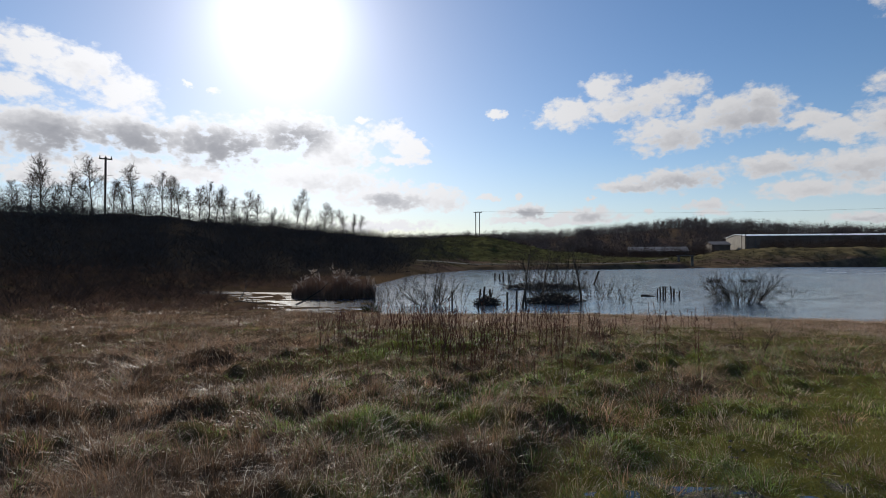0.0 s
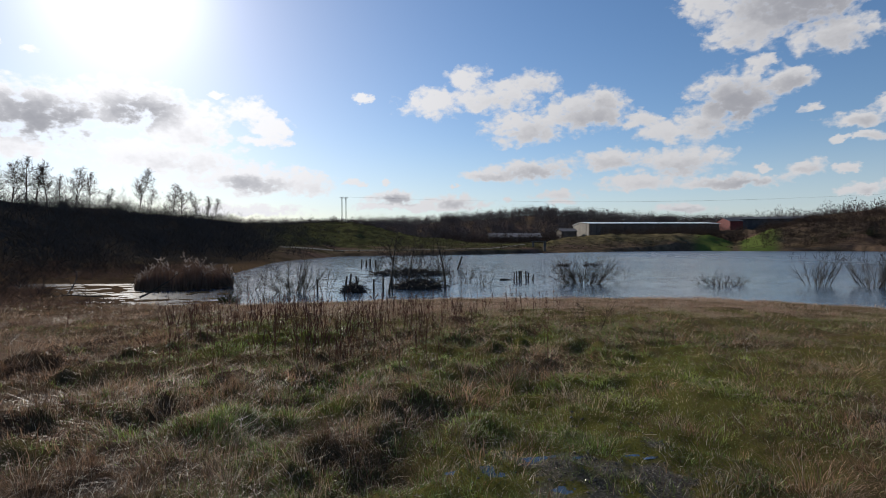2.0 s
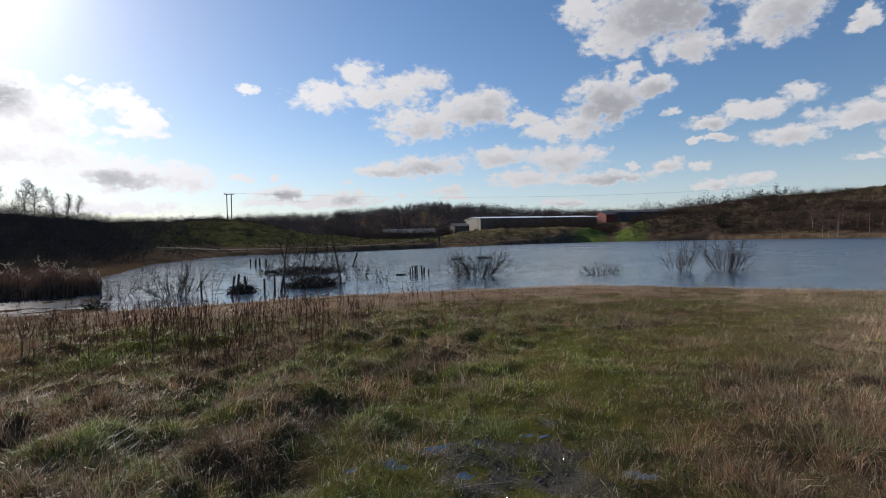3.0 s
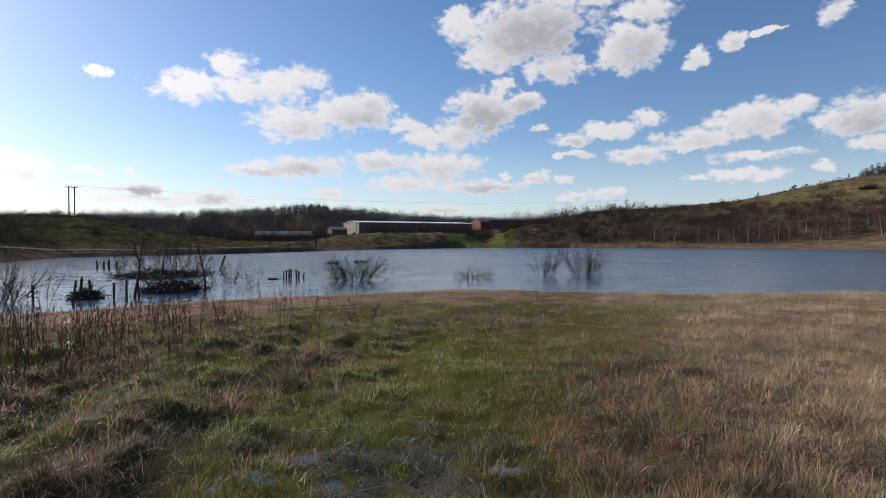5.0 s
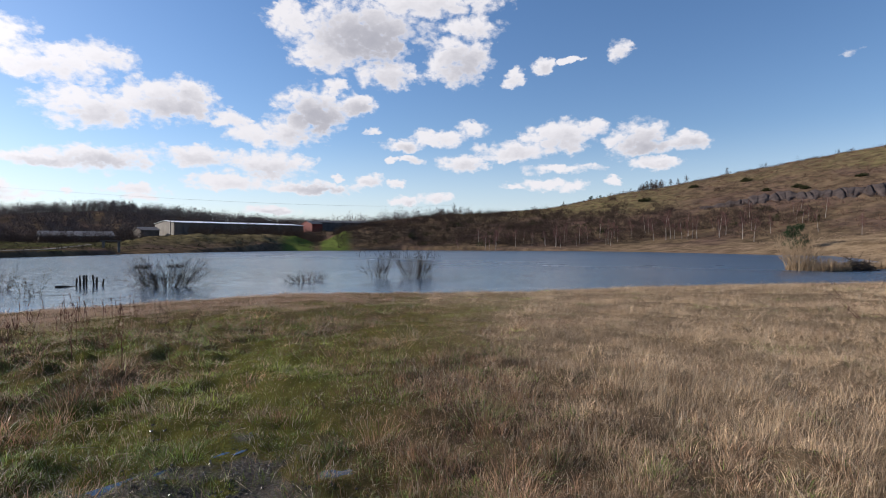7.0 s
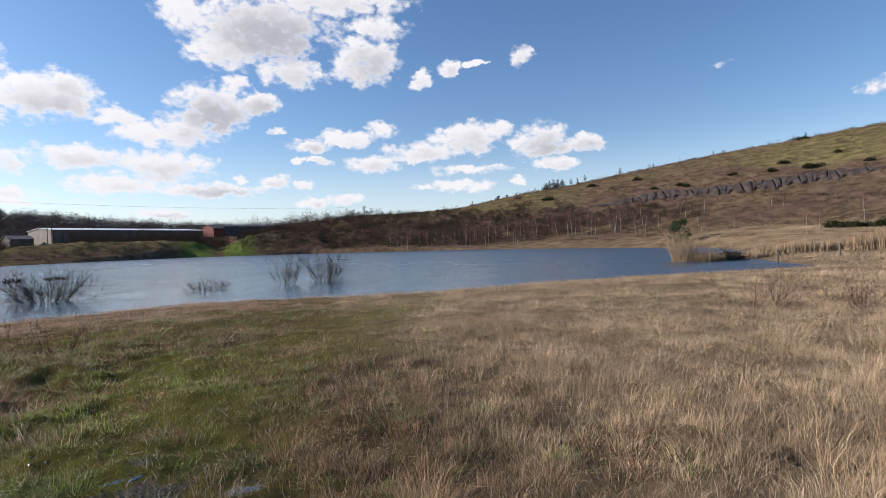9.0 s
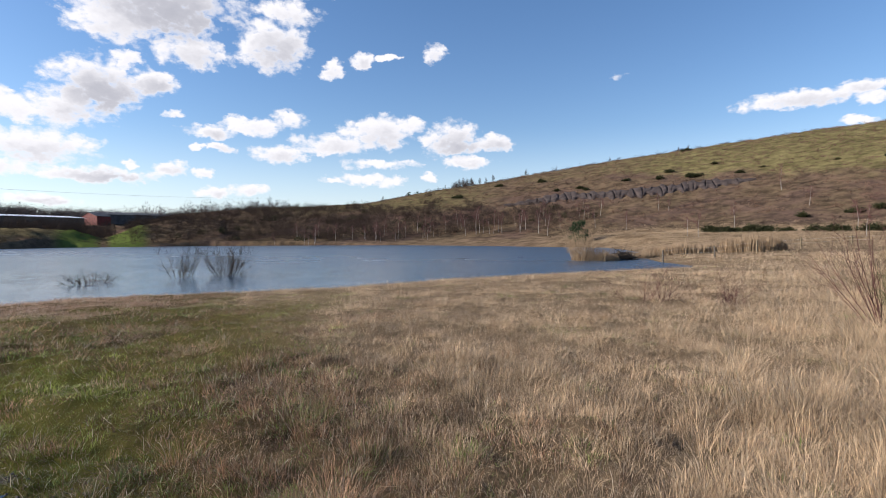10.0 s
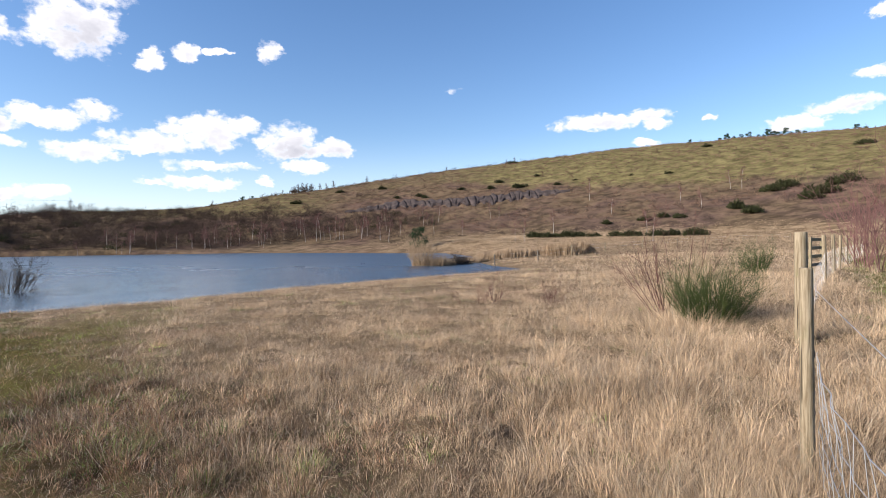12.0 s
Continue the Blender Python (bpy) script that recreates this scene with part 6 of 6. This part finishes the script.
# ---- wet stones trodden into the mud ----
rng = np.random.default_rng(356)
ico = bmesh.new()
bmesh.ops.create_icosphere(ico, subdivisions=1, radius=1.0)
ico.verts.ensure_lookup_table()
ball, ball_faces = np.array([v.co[:] for v in ico.verts]), np.array([[v.index for v in f.verts] for f in ico.faces])
ico.free()
x, y = rng.uniform(-0.6, 4.2, 5200), rng.uniform(1.6, 5.0, 5200)
wet_share = zones(x, y)[3]
keep = (rng.uniform(0, 1, 5200) < wet_share * 1.3) & (np.hypot(x, y) > 2.0)
x, y = x[keep], y[keep]
size = rng.uniform(0.004, 0.014, len(x))
shape = ball[None] * rng.uniform(0.7, 1.3, (len(x), len(ball), 1)) * np.array([1.0, 1.0, 0.55]) * size[:, None, None]
stones = (shape + np.stack([x, y, height(x, y) + 0.002], -1)[:, None]).reshape(-1, 3)
stone_faces = (np.arange(len(x))[:, None, None] * len(ball) + ball_faces[None]).reshape(-1, 3)
stuff("wet_stones", mesh_from("wet_stones", stones, stone_faces, WET_STONE), "small wet dark stones trodden into the muddy way", "stones")

# ---- puddles on the way ----
for k, (x, y, rx, ry) in enumerate([(1.25, 3.5, 0.26, 0.1), (1.75, 3.55, 0.24, 0.09), (2.3, 3.45, 0.2, 0.08), (1.5, 3.1, 0.2, 0.09), (2.55, 2.55, 0.2, 0.1)]):
    r2 = np.random.default_rng(360 + k)
    ring = []
    for j in range(40):
        a = 2 * math.pi * j / 40
        w = 1 + 0.22 * math.sin(3 * a + k) + 0.16 * math.sin(5 * a + 2 * k) + 0.06 * r2.normal()
        ring.append((rx * w * math.cos(a), ry * w * math.sin(a), 0.0))
    bm = bmesh.new()
    bm.faces.new([bm.verts.new(p) for p in ring])
    me = bpy.data.meshes.new("puddle")
    bm.to_mesh(me)
    bm.free()
    me.materials.append(LAKE_WATER)
    ob = new("puddle", me)
    gx, gy = x + np.array([0, rx, -rx, 0, 0]) * 0.6, y + np.array([0, 0, 0, ry, -ry]) * 0.6
    ob.location = (x, y, float(np.mean(height(gx, gy))) - 0.008)
    tagged(ob, "shallow muddy puddle on the trodden way", "puddle", kind="structure")

# ---- grass ----
TONES = {
    "green": ((0.065, 0.112, 0.02), (0.195, 0.265, 0.056)),
    "rust": ((0.165, 0.092, 0.053), (0.34, 0.205, 0.12)),
    "straw": ((0.41, 0.29, 0.175), (0.70, 0.525, 0.345)),
}


def tuft_places(rng, b0, b1, d0, d1, density, tufts, spread):
    """Rooting places in a sector: most of them gathered in tufts. Also the way out from each tuft's middle, its growth, and the tuft."""
    area = radians(b1 - b0) * (d1 * d1 - d0 * d0) / 2
    n, m = int(area * density), int(area * tufts)

    def spots(k):
        a, d = np.radians(rng.uniform(b0, b1, k)), np.sqrt(rng.uniform(d0 * d0, d1 * d1, k))
        return np.stack([d * np.sin(a), d * np.cos(a)], -1)

    hearts = spots(m)
    size = rng.uniform(0.5, 1.4, m) * np.where(rng.uniform(0, 1, m) < 0.18, 1.7, 1.0)
    pick = rng.choice(m, n, p=size**1.5 / (size**1.5).sum())
    off = rng.normal(0, 1, (n, 2)) * spread * size[pick][:, None]
    loose = rng.uniform(0, 1, n) < 0.28
    place = np.where(loose[:, None], spots(n), hearts[pick] + off)
    out = np.where(loose[:, None], rng.normal(0, 0.6, (n, 2)), off / spread)
    grown = np.where(loose, 0.7, 0.55 + 0.55 * size[pick] * np.exp(-(off**2).sum(1) / (2 * (spread * size[pick]) ** 2)))
    return place, out, grown, pick, hearts, loose


def sward(x, y, rng):
    """Kind of grass at each place (green, rust or straw), drawn by the shares of the zones."""
    green, rust, straw, mud, gap = zones(x, y)
    share = np.stack([green + 0.05, rust + 0.07, straw * 1.15 + 0.1], -1)
    share = np.cumsum(share / share.sum(1, keepdims=True), 1)
    return (rng.uniform(0, 1, len(x))[:, None] > share).sum(1).clip(0, 2)


def grass(name, label, seed, b0, b1, d0, d1, density, tufts, spread, bent):
    rng = np.random.default_rng(seed)
    place, out, grown, tuft, hearts, loose = tuft_places(rng, b0, b1, d0, d1, density, tufts, spread)
    m = len(hearts)
    tuft_kind, tuft_tone = sward(hearts[:, 0], hearts[:, 1], rng), np.exp(rng.normal(0.04, 0.36, m))
    tuft_lean = rng.normal(0, 0.38, (m, 2))
    x, y = place[:, 0], place[:, 1]
    green, rust, straw, mud, gap = zones(x, y)
    keep = (gap > 0.15) & (rng.uniform(0, 1, len(x)) > mud * 0.75)
    x, y, out, grown, straw, tuft, loose = x[keep], y[keep], out[keep], grown[keep], straw[keep], tuft[keep], loose[keep]
    way = path_share(x, y)
    n, dist = len(x), np.hypot(x, y)
    stray = loose | (rng.uniform(0, 1, n) < 0.25)
    kind = np.where(stray, sward(x, y, rng), tuft_kind[tuft])
    calm = np.where(kind == 2, 0.5, 1.0)      # straw stands more evenly than the rest
    lo, hi = np.array([t[0] for t in TONES.values()]), np.array([t[1] for t in TONES.values()])
    tone = lo[kind] + (hi - lo)[kind] * rng.uniform(0, 1, n)[:, None]
    tone *= (1 + 0.25 * waves(x, y, 1.9, 51) + 0.2 * waves(x, y, 0.45, 53, 2)).clip(0.45, 1.7)[:, None]
    tone *= (np.where(loose, rng.uniform(0.5, 1.2, n), tuft_tone[tuft]) ** calm)[:, None]
    old = (rng.uniform(0, 1, n) < 0.28) & (kind > 0)
    tone[old] *= (0.42, 0.40, 0.40)
    shore = (1 - ease(gap[keep] + 1.4 * waves(x, y, 3.2, 54), 7, 12)) * ease(np.degrees(np.arctan2(x, y)), -12, 4) * (1 - ease(np.degrees(np.arctan2(x, y)), 44, 62))
    tone = tone + (np.array([0.5, 0.33, 0.235]) * rng.uniform(0.7, 1.15, n)[:, None] - tone) * (0.8 * shore)[:, None]
    lime = (kind == 0) * ease(waves(x, y, 2.6, 55), 0.35, 1.0) * (1 - way)
    tone = tone + (np.array([0.17, 0.22, 0.045]) - tone) * (0.75 * lime)[:, None]
    # damp near the way, plus shade sides of backlit near grass, darkened into the tone
    wet_shade = np.maximum(way * (1 - ease(dist, 3.6, 5.5)), 0.9 * (1 - ease(dist, 3.4, 5.4)) * (1 - ease(np.degrees(np.arctan2(x, y)), 40, 72)))
    tone *= (1 - 0.35 * wet_shade)[:, None]
    moss = (kind == 0) * way * ease(dist, 4.0, 6.0)
    tone = tone + (np.array([0.21, 0.225, 0.045]) * (rng.uniform(0.5, 1.5, n) * tuft_tone[tuft])[:, None] - tone) * (0.6 * moss)[:, None]
    dead = rng.uniform(0, 1, n) < 0.07
    tone[dead] = (0.5, 0.43, 0.32)
    tall = np.array([0.085, 0.16, 0.165])[kind] * rng.uniform(0.4, 1.35, n) * grown
    tall *= 1 + 0.75 * ease(np.degrees(np.arctan2(x, y)), 92, 118) * (kind == 2)
    tall *= (1 - 0.28 * way) * (1 + 0.3 * waves(x, y, 2.4, 52)).clip(0.4, 1.7)
    tall *= 1 - 0.45 * ((kind == 2) & (straw > 0.2)) * (1 - ease((x - 1.2) * 0.62 - (y - 2.0) * 0.78, 1.2, 3.2))
    width = (0.0011 + 0.00056 * dist) * rng.uniform(0.7, 1.4, n) * np.array([1.25, 0.9, 0.68])[kind]
    wind = np.stack([0.05 + 0 * x, -0.12 + 0 * x], -1) * (kind == 2)[:, None]
    reach = (out * 0.42 + np.where(loose[:, None], rng.normal(0, 0.8, (n, 2)), tuft_lean[tuft] * calm[:, None]) + rng.normal(0, 0.5, (n, 2)) + wind) * tall[:, None]
    z = height(x, y) - 0.015
    turn = rng.uniform(0, np.pi, n)
    ox, oy = np.cos(turn) * width / 2, np.sin(turn) * width / 2
    sink = 1 / np.sqrt(1 + 0.5 * (reach**2).sum(1) / tall**2)
    base = np.stack([x, y, z], -1)
    side = np.stack([ox, oy, 0 * ox], -1)
    tip = base + np.stack([reach[:, 0], reach[:, 1], tall * sink], -1)
    if bent:
        mid = base + np.stack([reach[:, 0] * 0.32, reach[:, 1] * 0.32, tall * sink * 0.62], -1)
        verts = np.stack([base - side, base + side, mid - side * 0.75, mid + side * 0.75, tip], 1).reshape(-1, 3)
        faces = (np.arange(n)[:, None, None] * 5 + np.array([[0, 1, 3], [0, 3, 2], [2, 3, 4]])[None]).reshape(-1, 3)
        per = 5
    else:
        verts = np.stack([base - side, base + side, tip], 1).reshape(-1, 3)
        faces, per = np.arange(3 * n).reshape(-1, 3), 3
    fresh = np.array([0.3, 0.3, 0.27])[kind]
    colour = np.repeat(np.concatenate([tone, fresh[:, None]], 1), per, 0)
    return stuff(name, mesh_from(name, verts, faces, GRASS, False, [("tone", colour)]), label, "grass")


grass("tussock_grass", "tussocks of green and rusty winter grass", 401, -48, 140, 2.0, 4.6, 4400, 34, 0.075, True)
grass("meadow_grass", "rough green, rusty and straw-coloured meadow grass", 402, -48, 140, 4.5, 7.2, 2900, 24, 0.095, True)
grass("meadow_grass", "rough winter grass running down to the lake", 403, -48, 140, 7.1, 11.5, 1700, 14, 0.13, False)
grass("shore_grass", "rusty grass along the near shore", 404, -48, 140, 11.4, 17.5, 700, 5, 0.18, False)
grass("shore_grass", "dry grass on the low bank above the lake", 405, -48, 140, 17.4, 29, 260, 2.4, 0.24, False)
grass("dry_meadow_grass", "pale dry grass on the far meadow", 406, 84, 140, 28.5, 60, 50, 0.8, 0.4, False)

# ---- broken stems lying on the thatch ----
rng = np.random.default_rng(420)
rows = []
for _ in range(260):
    b, d = rng.uniform(8, 128), rng.uniform(2.7, 9.5)
    x, y = polar(b, d)
    g, a, ln = z_at(x, y), rng.uniform(0, 6.28), rng.uniform(0.06, 0.22)
    lift = rng.uniform(0.015, 0.07)
    p = np.array([x, y, g + lift])
    q = p + (math.cos(a) * ln, math.sin(a) * ln, rng.normal(0, 0.05))
    rows.append([*p, *q, 0.0007 + 0.00016 * d, 0.0005 + 0.0001 * d])
stuff("fallen_stems", mesh_from("fallen_stems", *tubes(rows, 3), PALE_STEM), "pale broken stems lying on the trodden grass", "stems")
